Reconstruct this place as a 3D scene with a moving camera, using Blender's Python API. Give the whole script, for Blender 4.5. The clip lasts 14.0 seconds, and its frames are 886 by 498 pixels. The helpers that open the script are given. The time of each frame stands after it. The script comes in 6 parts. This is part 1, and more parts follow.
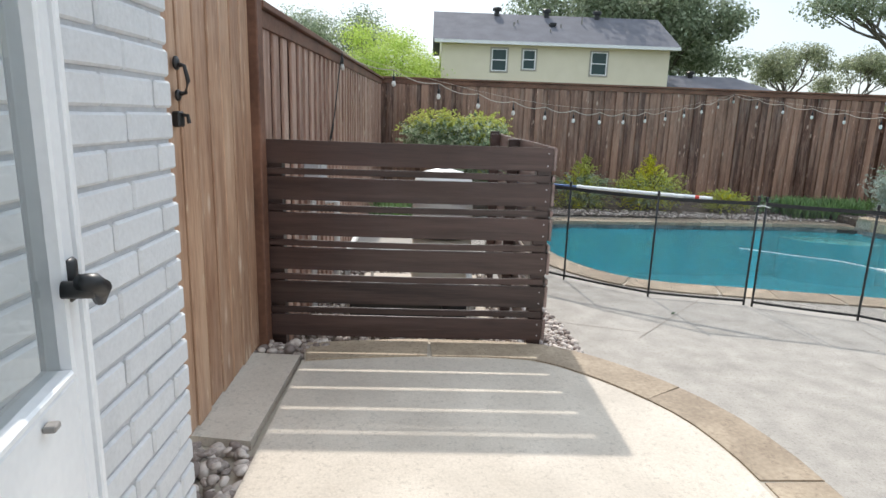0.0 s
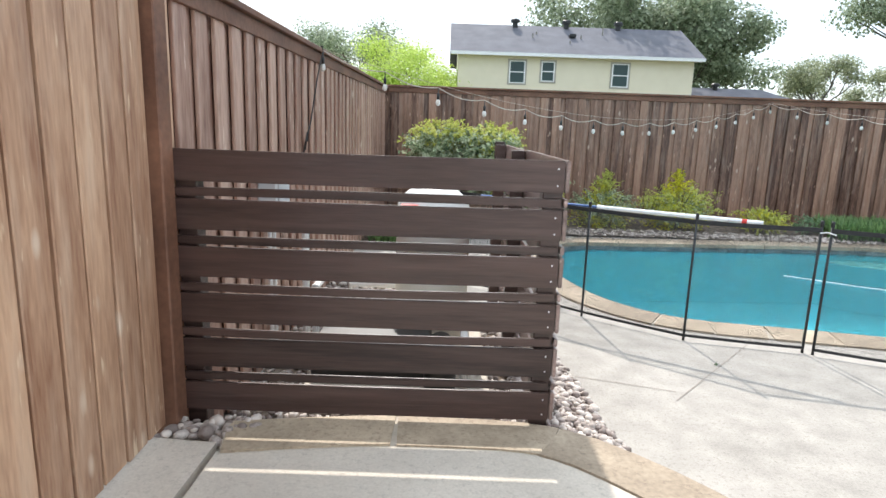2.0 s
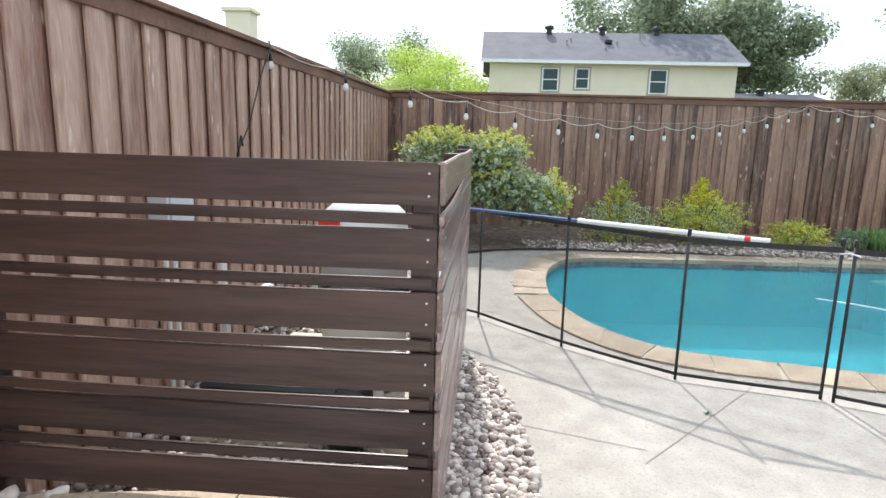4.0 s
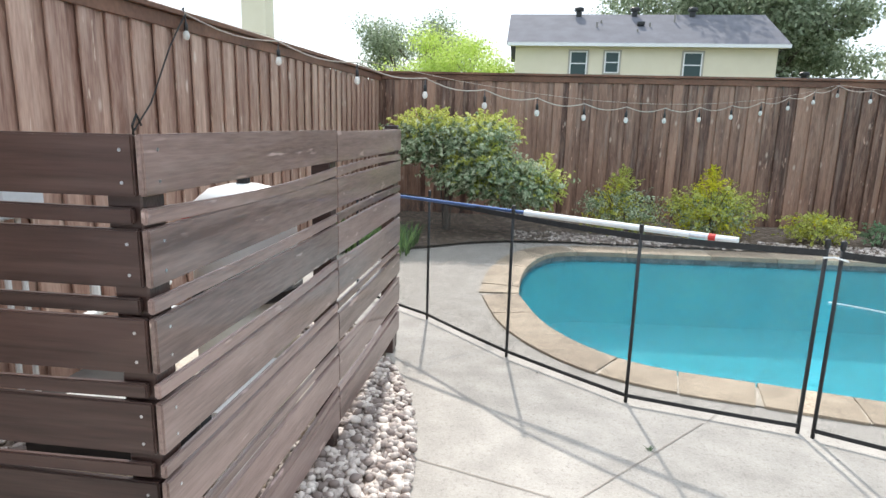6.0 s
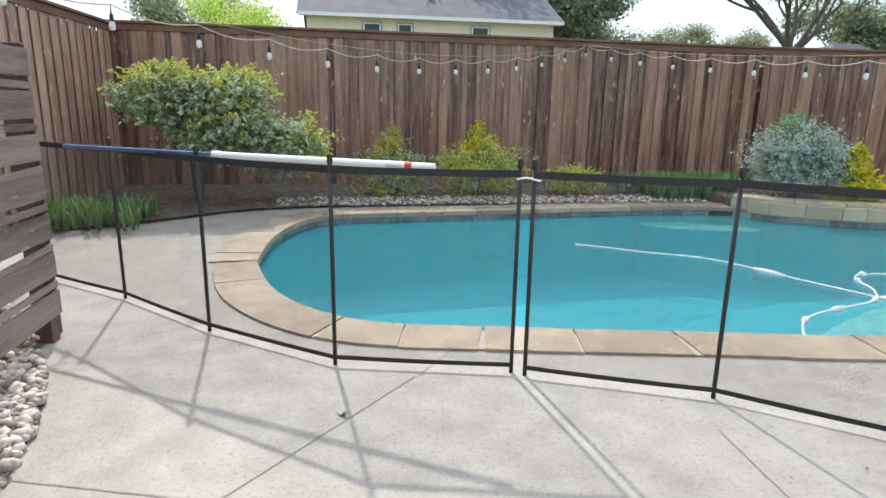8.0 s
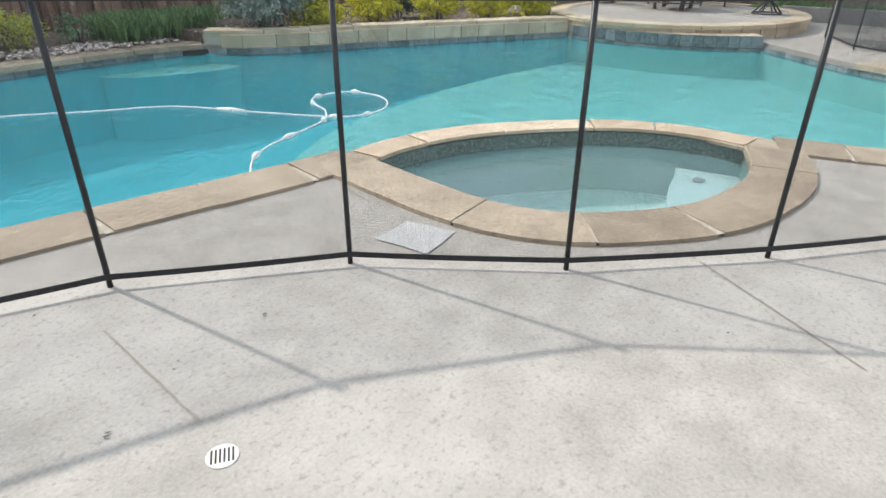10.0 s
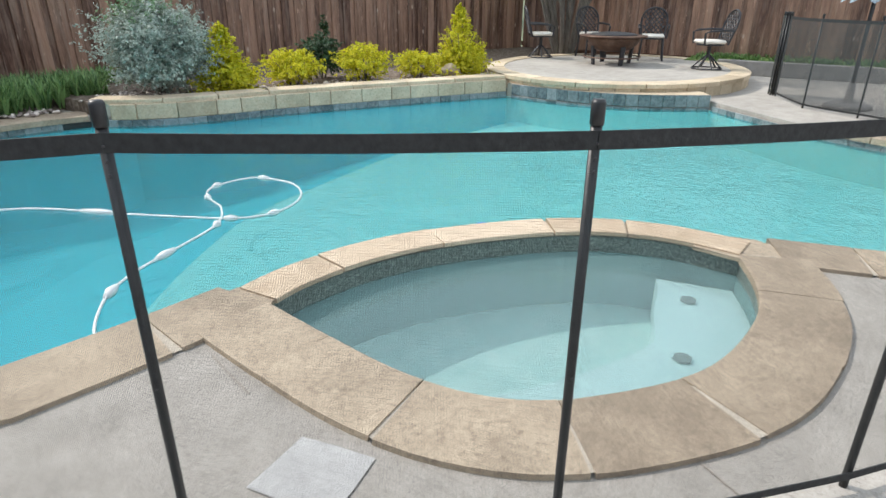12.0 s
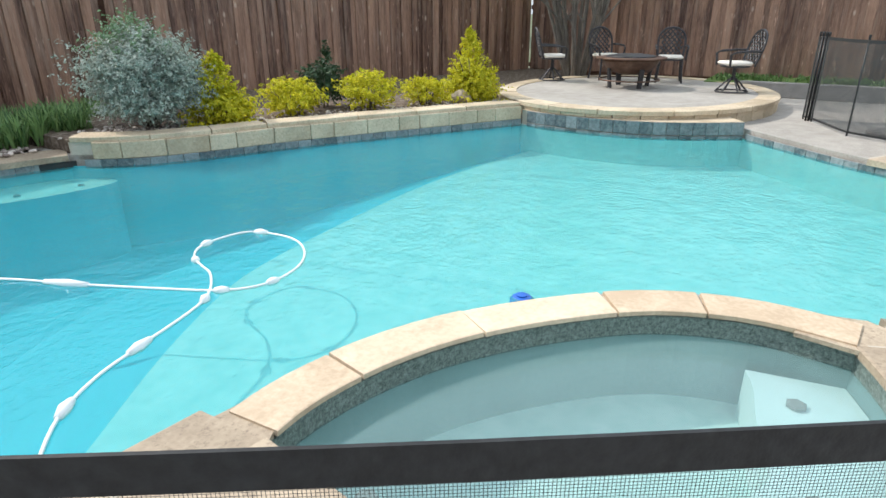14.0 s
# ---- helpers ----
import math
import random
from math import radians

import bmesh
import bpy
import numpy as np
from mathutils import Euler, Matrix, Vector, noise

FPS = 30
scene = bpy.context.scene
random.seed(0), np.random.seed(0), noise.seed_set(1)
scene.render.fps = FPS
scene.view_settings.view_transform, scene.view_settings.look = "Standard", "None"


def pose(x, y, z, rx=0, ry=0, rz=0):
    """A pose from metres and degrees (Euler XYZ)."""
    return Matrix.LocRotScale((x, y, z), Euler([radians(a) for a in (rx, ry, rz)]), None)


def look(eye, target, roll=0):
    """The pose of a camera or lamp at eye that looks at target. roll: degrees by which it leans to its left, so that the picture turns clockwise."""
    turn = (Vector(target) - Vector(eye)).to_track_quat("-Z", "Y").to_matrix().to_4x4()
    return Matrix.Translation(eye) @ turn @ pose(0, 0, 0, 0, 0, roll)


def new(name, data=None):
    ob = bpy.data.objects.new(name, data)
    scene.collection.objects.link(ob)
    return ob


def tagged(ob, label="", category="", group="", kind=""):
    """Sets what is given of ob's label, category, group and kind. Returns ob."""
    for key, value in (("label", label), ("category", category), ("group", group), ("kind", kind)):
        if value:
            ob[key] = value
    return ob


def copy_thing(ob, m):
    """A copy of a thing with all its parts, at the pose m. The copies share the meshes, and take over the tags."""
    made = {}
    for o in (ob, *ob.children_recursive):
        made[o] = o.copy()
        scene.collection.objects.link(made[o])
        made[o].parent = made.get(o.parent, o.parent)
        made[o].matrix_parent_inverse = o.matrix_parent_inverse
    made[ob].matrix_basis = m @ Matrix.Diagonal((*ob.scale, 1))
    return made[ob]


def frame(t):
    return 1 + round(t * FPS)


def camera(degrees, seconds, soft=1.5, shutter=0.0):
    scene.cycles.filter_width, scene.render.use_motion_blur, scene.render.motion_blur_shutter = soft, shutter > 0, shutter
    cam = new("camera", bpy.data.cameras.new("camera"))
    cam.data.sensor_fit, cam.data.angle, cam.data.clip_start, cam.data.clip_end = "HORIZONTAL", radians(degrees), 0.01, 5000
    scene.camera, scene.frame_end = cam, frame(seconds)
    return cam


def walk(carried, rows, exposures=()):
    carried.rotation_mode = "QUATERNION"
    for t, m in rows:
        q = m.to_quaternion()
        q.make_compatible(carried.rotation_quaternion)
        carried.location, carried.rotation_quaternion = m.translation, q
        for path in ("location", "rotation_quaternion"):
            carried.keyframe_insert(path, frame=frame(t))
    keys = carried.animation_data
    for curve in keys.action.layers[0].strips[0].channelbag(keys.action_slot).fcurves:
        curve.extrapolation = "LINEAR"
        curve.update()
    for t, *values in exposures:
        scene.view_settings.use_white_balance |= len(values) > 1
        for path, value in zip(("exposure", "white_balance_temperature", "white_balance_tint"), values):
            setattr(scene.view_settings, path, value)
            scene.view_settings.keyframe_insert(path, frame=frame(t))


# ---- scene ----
cam = camera(73.0, 14.0, soft=1.5)
EXPOSURES = [(0.0, 1.05), (1.0, 1.36), (3.0, 1.52), (6.5, 1.42), (8.0, 1.27), (9.0, 1.2), (11.5, 1.06), (12.5, 1.17), (14.0, 1.08)]
PATH = [
    (0, (0.371, 0.241, 1.745), (0.424, 1.898, 1.373), 1.9),
    (0.5, (0.380, 0.564, 1.788), (0.396, 2.221, 1.407), 2.0),
    (1, (0.428, 0.791, 1.747), (0.438, 2.447, 1.364), 2.0),
    (1.5, (0.497, 1.020, 1.723), (0.503, 2.682, 1.364), 2.0),
    (2, (0.611, 1.214, 1.696), (0.609, 2.881, 1.359), 1.9),
    (2.5, (0.745, 1.400, 1.692), (0.733, 3.068, 1.368), 1.9),
    (3, (0.909, 1.576, 1.676), (0.888, 3.245, 1.357), 2.0),
    (3.2, (0.970, 1.646, 1.674), (0.937, 3.317, 1.359), 1.9),
    (5.3, (1.807, 2.362, 1.620), (1.575, 4.017, 1.305), 1.4),
    (5.5, (1.861, 2.442, 1.627), (1.630, 4.094, 1.297), 1.4),
    (6, (1.992, 2.584, 1.614), (1.773, 4.234, 1.265), 1.5),
    (6.5, (2.096, 2.658, 1.554), (1.970, 4.311, 1.176), 1.6),
    (7, (2.292, 2.756, 1.494), (2.245, 4.411, 1.108), 1.4),
    (7.5, (2.498, 2.924, 1.384), (2.543, 4.578, 0.994), 1.3),
    (8, (2.712, 3.110, 1.314), (2.995, 4.740, 0.921), 1.0),
    (8.5, (2.959, 3.104, 1.233), (3.555, 4.643, 0.824), 1.0),
    (9, (3.203, 3.099, 1.167), (4.124, 4.425, 0.634), 0.8),
    (9.2, (3.289, 3.123, 1.144), (4.323, 4.326, 0.533), 0.9),
    (11.3, (4.261, 3.618, 1.228), (5.539, 4.430, 0.456), 0.4),
    (11.5, (4.345, 3.697, 1.250), (5.647, 4.498, 0.506), 0.5),
    (12, (4.553, 3.825, 1.252), (5.880, 4.656, 0.589), 0.4),
    (12.5, (4.752, 3.945, 1.233), (6.092, 4.790, 0.618), 0.3),
    (13, (4.859, 4.069, 1.235), (6.202, 4.917, 0.629), 0.3),
    (13.5, (4.965, 4.220, 1.273), (6.308, 5.069, 0.663), 0.2),
    (14, (5.053, 4.350, 1.308), (6.629, 5.333, 0.578), -0.2),
]
walk(cam, [(t, look(eye, target, roll)) for t, eye, target, roll in PATH], EXPOSURES)

# ---- light ----
SUN_ELEVATION = 44.0
SUN_FROM = Vector((-0.12, 1.0, 0.0)).normalized()
world = bpy.data.worlds.new("sky")
scene.world = world
world.use_nodes = True
wn, wl = world.node_tree.nodes, world.node_tree.links
sky = wn.new("ShaderNodeTexSky")
sky.sky_type = "NISHITA"
sky.sun_disc = False
sky.sun_elevation = radians(SUN_ELEVATION)
sky.sun_rotation = math.atan2(SUN_FROM.x, SUN_FROM.y)
sky.dust_density, sky.air_density, sky.ozone_density = 1.5, 1.0, 1.0
coord = wn.new("ShaderNodeTexCoord")
height = wn.new("ShaderNodeSeparateXYZ")
wl.new(coord.outputs["Generated"], height.inputs[0])
haze = wn.new("ShaderNodeValToRGB")  # thin cloud, brighter overhead
haze.color_ramp.elements[0].position, haze.color_ramp.elements[1].position = 0.02, 0.85
haze.color_ramp.elements[0].color, haze.color_ramp.elements[1].color = (2.10, 2.48, 2.80, 1), (4.2, 4.65, 5.1, 1)
wl.new(height.outputs["Z"], haze.inputs["Fac"])
cloud = wn.new("ShaderNodeTexNoise")
cloud.inputs["Scale"].default_value, cloud.inputs["Detail"].default_value = 2.2, 6
wl.new(coord.outputs["Generated"], cloud.inputs["Vector"])
veil = wn.new("ShaderNodeMapRange")
veil.inputs["From Min"].default_value, veil.inputs["From Max"].default_value = 0.3, 0.7
veil.inputs["To Min"].default_value, veil.inputs["To Max"].default_value = 0.72, 0.95
wl.new(cloud.outputs["Fac"], veil.inputs["Value"])
hazy = wn.new("ShaderNodeMix")
hazy.data_type = "RGBA"
wl.new(veil.outputs["Result"], hazy.inputs["Factor"])
wl.new(sky.outputs[0], hazy.inputs["A"])
wl.new(haze.outputs["Color"], hazy.inputs["B"])
wl.new(hazy.outputs["Result"], wn["Background"].inputs[0])
wn["Background"].inputs[1].default_value = 0.15
sun_data = bpy.data.lights.new("sun", "SUN")
sun_data.energy, sun_data.angle, sun_data.color = 1.8, radians(1.0), (1.0, 0.94, 0.87)
sun = new("sun", sun_data)
beam = -(SUN_FROM * math.cos(radians(SUN_ELEVATION)) + Vector((0, 0, math.sin(radians(SUN_ELEVATION)))))
sun.matrix_world = Matrix.Translation((5, 30, 30)) @ beam.to_track_quat("-Z", "Y").to_matrix().to_4x4()


# ---- materials ----
def shader(name):
    m = bpy.data.materials.new(name)
    m.use_nodes = True
    return m, m.node_tree.nodes, m.node_tree.links, m.node_tree.nodes["Principled BSDF"]


def surface(name, dark, light, rough=0.7, scale=6.0, stretch=(1, 1, 1), bump=0.2, fine=60.0, metal=0.0, per_piece=0.0,
            coat=0.0, stain=None, stain_scale=1.2, stain_amount=0.5, spec=0.5, island=False, knots=None, speck=None, flecks=False):
    """A surface with two scales of colour variation, grain, relief and stains; pieces may differ in tone."""
    m, n, l, b = shader(name)
    tc = n.new("ShaderNodeTexCoord")
    mp = n.new("ShaderNodeMapping")
    mp.inputs["Scale"].default_value = stretch
    l.new(tc.outputs["Object"], mp.inputs["Vector"])
    vec = mp.outputs["Vector"]
    rnd = None
    if per_piece or island:
        if island:
            rnd = n.new("ShaderNodeNewGeometry").outputs["Random Per Island"]
        else:
            rnd = n.new("ShaderNodeObjectInfo").outputs["Random"]
        off = n.new("ShaderNodeVectorMath")
        off.operation = "MULTIPLY_ADD"
        sc = n.new("ShaderNodeVectorMath")
        sc.operation = "SCALE"
        sc.inputs[0].default_value = (37.0, 53.0, 71.0)
        l.new(rnd, sc.inputs["Scale"])
        off.inputs[1].default_value = (1, 1, 1)
        l.new(vec, off.inputs[0])
        l.new(sc.outputs[0], off.inputs[2])
        vec = off.outputs[0]
    big, small = n.new("ShaderNodeTexNoise"), n.new("ShaderNodeTexNoise")
    big.inputs["Scale"].default_value, big.inputs["Detail"].default_value = scale, 5
    small.inputs["Scale"].default_value, small.inputs["Detail"].default_value = fine, 3
    for t in (big, small):
        l.new(vec, t.inputs["Vector"])
    both = n.new("ShaderNodeMath")
    both.operation = "MULTIPLY_ADD"
    both.inputs[1].default_value = 0.4
    l.new(small.outputs["Fac"], both.inputs[0])
    half = n.new("ShaderNodeMath")
    half.operation = "MULTIPLY"
    half.inputs[1].default_value = 0.6
    l.new(big.outputs["Fac"], half.inputs[0])
    l.new(half.outputs[0], both.inputs[2])
    fac = both.outputs[0]
    if rnd is not None and per_piece:
        add = n.new("ShaderNodeMath")
        add.operation = "MULTIPLY_ADD"
        add.inputs[1].default_value, add.inputs[2].default_value = per_piece, -per_piece / 2
        l.new(rnd, add.inputs[0])
        tot = n.new("ShaderNodeMath")
        tot.operation = "ADD"
        l.new(add.outputs[0], tot.inputs[0])
        l.new(fac, tot.inputs[1])
        fac = tot.outputs[0]
    ramp = n.new("ShaderNodeValToRGB")
    ramp.color_ramp.elements[0].position, ramp.color_ramp.elements[1].position = 0.3, 0.7
    ramp.color_ramp.elements[0].color, ramp.color_ramp.elements[1].color = (*dark, 1), (*light, 1)
    l.new(fac, ramp.inputs["Fac"])
    col = ramp.outputs["Color"]
    if stain:
        st = n.new("ShaderNodeTexNoise")
        st.inputs["Scale"].default_value, st.inputs["Detail"].default_value = stain_scale, 6
        l.new(vec, st.inputs["Vector"])
        sr = n.new("ShaderNodeValToRGB")
        sr.color_ramp.elements[0].position, sr.color_ramp.elements[1].position = 0.5, 0.72
        sr.color_ramp.elements[1].color = (stain_amount, stain_amount, stain_amount, 1)
        l.new(st.outputs["Fac"], sr.inputs["Fac"])
        mix = n.new("ShaderNodeMix")
        mix.data_type = "RGBA"
        mix.inputs["B"].default_value = (*stain, 1)
        l.new(sr.outputs["Color"], mix.inputs["Factor"])
        l.new(col, mix.inputs["A"])
        col = mix.outputs["Result"]
    if knots:
        km = n.new("ShaderNodeMapping")
        km.inputs["Scale"].default_value = (5.0 / stretch[0], 5.0 / stretch[1], 2.2 / stretch[2])
        l.new(vec, km.inputs["Vector"])
        vo = n.new("ShaderNodeTexVoronoi")
        vo.inputs["Scale"].default_value = 1.0
        l.new(km.outputs["Vector"], vo.inputs["Vector"])
        kr = n.new("ShaderNodeValToRGB")
        kr.color_ramp.elements[0].position, kr.color_ramp.elements[1].position = 0.05, 0.13
        kr.color_ramp.elements[0].color, kr.color_ramp.elements[1].color = (0.8, 0.8, 0.8, 1), (0, 0, 0, 1)
        l.new(vo.outputs["Distance"], kr.inputs["Fac"])
        kmix = n.new("ShaderNodeMix")
        kmix.data_type = "RGBA"
        kmix.inputs["B"].default_value = (*knots, 1)
        l.new(kr.outputs["Color"], kmix.inputs["Factor"])
        l.new(col, kmix.inputs["A"])
        col = kmix.outputs["Result"]
    if flecks:
        fm = n.new("ShaderNodeMapping")
        fm.inputs["Scale"].default_value = [(5.0 if k == min(stretch) else 26.0) / k for k in stretch]
        l.new(vec, fm.inputs["Vector"])
        fn = n.new("ShaderNodeTexNoise")
        fn.inputs["Scale"].default_value, fn.inputs["Detail"].default_value = 1.0, 2
        l.new(fm.outputs["Vector"], fn.inputs["Vector"])
        fr = n.new("ShaderNodeValToRGB")
        fr.color_ramp.elements[0].position, fr.color_ramp.elements[1].position = 0.68, 0.74
        fr.color_ramp.elements[0].color, fr.color_ramp.elements[1].color = (0, 0, 0, 1), (0.8, 0.8, 0.8, 1)
        l.new(fn.outputs["Fac"], fr.inputs["Fac"])
        fx = n.new("ShaderNodeMix")
        fx.data_type = "RGBA"
        fx.inputs["B"].default_value = (*[min(0.72, c * 1.35 + 0.08) for c in light], 1)
        l.new(fr.outputs["Color"], fx.inputs["Factor"])
        l.new(col, fx.inputs["A"])
        col = fx.outputs["Result"]
    if speck:
        sp = n.new("ShaderNodeTexNoise")
        sp.inputs["Scale"].default_value, sp.inputs["Detail"].default_value, sp.inputs["Roughness"].default_value = 38.0, 6, 0.75
        l.new(vec, sp.inputs["Vector"])
        pr = n.new("ShaderNodeValToRGB")
        pr.color_ramp.elements[0].position, pr.color_ramp.elements[1].position = 0.53, 0.66
        pr.color_ramp.elements[0].color, pr.color_ramp.elements[1].color = (0, 0, 0, 1), (0.75, 0.75, 0.75, 1)
        l.new(sp.outputs["Fac"], pr.inputs["Fac"])
        pm = n.new("ShaderNodeMix")
        pm.data_type = "RGBA"
        pm.inputs["B"].default_value = (*speck, 1)
        l.new(pr.outputs["Color"], pm.inputs["Factor"])
        l.new(col, pm.inputs["A"])
        col = pm.outputs["Result"]
    l.new(col, b.inputs["Base Color"])
    b.inputs["Roughness"].default_value, b.inputs["Metallic"].default_value = rough, metal
    b.inputs["Coat Weight"].default_value, b.inputs["Specular IOR Level"].default_value = coat, spec
    if bump:
        bp = n.new("ShaderNodeBump")
        bp.inputs["Strength"].default_value, bp.inputs["Distance"].default_value = bump, 0.01
        l.new(fac, bp.inputs["Height"])
        l.new(bp.outputs["Normal"], b.inputs["Normal"])
    return m


def plain(name, colour, rough=0.5, metal=0.0):
    m, n, l, b = shader(name)
    b.inputs["Base Color"].default_value = (*colour, 1)
    b.inputs["Roughness"].default_value, b.inputs["Metallic"].default_value = rough, metal
    return m


def leaves(name, dark, light, trans=0.3):
    """Leaf clumps: each leaf takes its own tone, and some light passes through."""
    m, n, l, b = shader(name)
    g = n.new("ShaderNodeNewGeometry")
    ramp = n.new("ShaderNodeValToRGB")
    ramp.color_ramp.elements[0].color, ramp.color_ramp.elements[1].color = (*dark, 1), (*light, 1)
    l.new(g.outputs["Random Per Island"], ramp.inputs["Fac"])
    l.new(ramp.outputs["Color"], b.inputs["Base Color"])
    b.inputs["Roughness"].default_value = 0.55
    tr = n.new("ShaderNodeBsdfTranslucent")
    l.new(ramp.outputs["Color"], tr.inputs["Color"])
    mix = n.new("ShaderNodeMixShader")
    mix.inputs[0].default_value = trans
    l.new(b.outputs[0], mix.inputs[1])
    l.new(tr.outputs[0], mix.inputs[2])
    l.new(mix.outputs[0], n["Material Output"].inputs["Surface"])
    return m


def screen_cloth(name, open_part):
    """Woven black mesh with square holes, 2 mm apart, too fine to see but close by."""
    m, n, l, b = shader(name)
    b.inputs["Base Color"].default_value = (0.035, 0.042, 0.045, 1)
    b.inputs["Roughness"].default_value = 0.6
    uv = n.new("ShaderNodeTexCoord")
    facs = []
    sep = n.new("ShaderNodeSeparateXYZ")
    l.new(uv.outputs["UV"], sep.inputs[0])
    for axis in (0, 1):
        mul = n.new("ShaderNodeMath")
        mul.operation = "MULTIPLY"
        mul.inputs[1].default_value = 1 / 0.0032
        l.new(sep.outputs[axis], mul.inputs[0])
        fr = n.new("ShaderNodeMath")
        fr.operation = "FRACT"
        l.new(mul.outputs[0], fr.inputs[0])
        gt = n.new("ShaderNodeMath")
        gt.operation = "LESS_THAN"
        gt.inputs[1].default_value = open_part
        l.new(fr.outputs[0], gt.inputs[0])
        facs.append(gt)
    hole = n.new("ShaderNodeMath")
    hole.operation = "MULTIPLY"
    l.new(facs[0].outputs[0], hole.inputs[0])
    l.new(facs[1].outputs[0], hole.inputs[1])
    tr = n.new("ShaderNodeBsdfTransparent")
    mix = n.new("ShaderNodeMixShader")
    l.new(hole.outputs[0], mix.inputs[0])
    l.new(b.outputs[0], mix.inputs[1])
    l.new(tr.outputs[0], mix.inputs[2])
    l.new(mix.outputs[0], n["Material Output"].inputs["Surface"])
    return m


def water(name, tint, ripple=0.12, murk=(0.1, 0.5, 0.55), murky=0.25):
    """A rippled sheet of water: tinted, clear below, mirror-like above by Fresnel."""
    m, n, l, b = shader(name)
    tr = n.new("ShaderNodeBsdfTransparent")
    tr.inputs[0].default_value = (*tint, 1)
    gl = n.new("ShaderNodeBsdfGlossy")
    gl.inputs["Roughness"].default_value = 0.04
    tc = n.new("ShaderNodeTexCoord")
    n1, n2 = n.new("ShaderNodeTexNoise"), n.new("ShaderNodeTexNoise")
    n1.inputs["Scale"].default_value, n2.inputs["Scale"].default_value = 3.5, 19.0
    n1.inputs["Detail"].default_value = n2.inputs["Detail"].default_value = 2
    add = n.new("ShaderNodeMath")
    add.operation = "MULTIPLY_ADD"
    add.inputs[1].default_value = 0.5
    for t in (n1, n2):
        l.new(tc.outputs["Object"], t.inputs["Vector"])
    l.new(n2.outputs["Fac"], add.inputs[0])
    l.new(n1.outputs["Fac"], add.inputs[2])
    bp = n.new("ShaderNodeBump")
    bp.inputs["Strength"].default_value, bp.inputs["Distance"].default_value = ripple, 0.12
    l.new(add.outputs[0], bp.inputs["Height"])
    l.new(bp.outputs["Normal"], gl.inputs["Normal"])
    fr = n.new("ShaderNodeFresnel")
    fr.inputs["IOR"].default_value = 1.27
    l.new(bp.outputs["Normal"], fr.inputs["Normal"])
    df = n.new("ShaderNodeBsdfDiffuse")
    df.inputs[0].default_value = (*murk, 1)
    body = n.new("ShaderNodeMixShader")
    body.inputs[0].default_value = murky
    l.new(tr.outputs[0], body.inputs[1])
    l.new(df.outputs[0], body.inputs[2])
    mix = n.new("ShaderNodeMixShader")
    l.new(fr.outputs[0], mix.inputs[0])
    l.new(body.outputs[0], mix.inputs[1])
    l.new(gl.outputs[0], mix.inputs[2])
    l.new(mix.outputs[0], n["Material Output"].inputs["Surface"])
    return m


def glass(name, tint=(0.9, 0.95, 0.95)):
    m, n, l, b = shader(name)
    tr = n.new("ShaderNodeBsdfTransparent")
    tr.inputs[0].default_value = (*tint, 1)
    gl = n.new("ShaderNodeBsdfGlossy")
    gl.inputs["Roughness"].default_value = 0.02
    fr = n.new("ShaderNodeFresnel")
    fr.inputs["IOR"].default_value = 1.5
    mix = n.new("ShaderNodeMixShader")
    l.new(fr.outputs[0], mix.inputs[0])
    l.new(tr.outputs[0], mix.inputs[1])
    l.new(gl.outputs[0], mix.inputs[2])
    l.new(mix.outputs[0], n["Material Output"].inputs["Surface"])
    return m


def frosted(name):
    """Thin dusty glass: half clear, half pale."""
    m, n, l, b = shader(name)
    b.inputs["Base Color"].default_value, b.inputs["Roughness"].default_value = (0.8, 0.78, 0.74, 1), 0.12
    tr = n.new("ShaderNodeBsdfTransparent")
    mix = n.new("ShaderNodeMixShader")
    mix.inputs[0].default_value = 0.65
    l.new(tr.outputs[0], mix.inputs[1])
    l.new(b.outputs[0], mix.inputs[2])
    l.new(mix.outputs[0], n["Material Output"].inputs["Surface"])
    return m


CONCRETE = surface("broom finished concrete", (0.26, 0.24, 0.213), (0.435, 0.403, 0.362), 0.85, 5.5, bump=0.6, fine=85, stain=(0.48, 0.447, 0.405), stain_scale=0.8, stain_amount=0.5, speck=(0.225, 0.205, 0.18))
SLAB = surface("grey slab concrete", (0.48, 0.425, 0.358), (0.68, 0.615, 0.53), 0.88, 2.4, bump=0.4, fine=90, stain=(0.37, 0.33, 0.285), stain_scale=1.5, stain_amount=0.4, speck=(0.40, 0.355, 0.30))
PATCH = surface("pale cement patch", (0.36, 0.355, 0.345), (0.50, 0.495, 0.485), 0.8, 8, bump=0.3)
JOINT = surface("dark joint filler", (0.24, 0.21, 0.18), (0.34, 0.30, 0.26), 0.9, 20)
FLAG = surface("tan flagstone", (0.27, 0.21, 0.15), (0.50, 0.405, 0.295), 0.75, 4.5, bump=0.45, fine=45, per_piece=0.28, speck=(0.19, 0.145, 0.105), stain=(0.17, 0.13, 0.09), stain_scale=3.0, stain_amount=0.4)
LIMESTONE = surface("cream limestone block", (0.40, 0.31, 0.205), (0.66, 0.55, 0.40), 0.8, 3.0, bump=0.5, fine=40, per_piece=0.2, stain=(0.28, 0.23, 0.165), stain_scale=3.5, stain_amount=0.5, speck=(0.32, 0.27, 0.2))
MORTAR = surface("mortar", (0.42, 0.37, 0.30), (0.54, 0.48, 0.40), 0.9, 12)
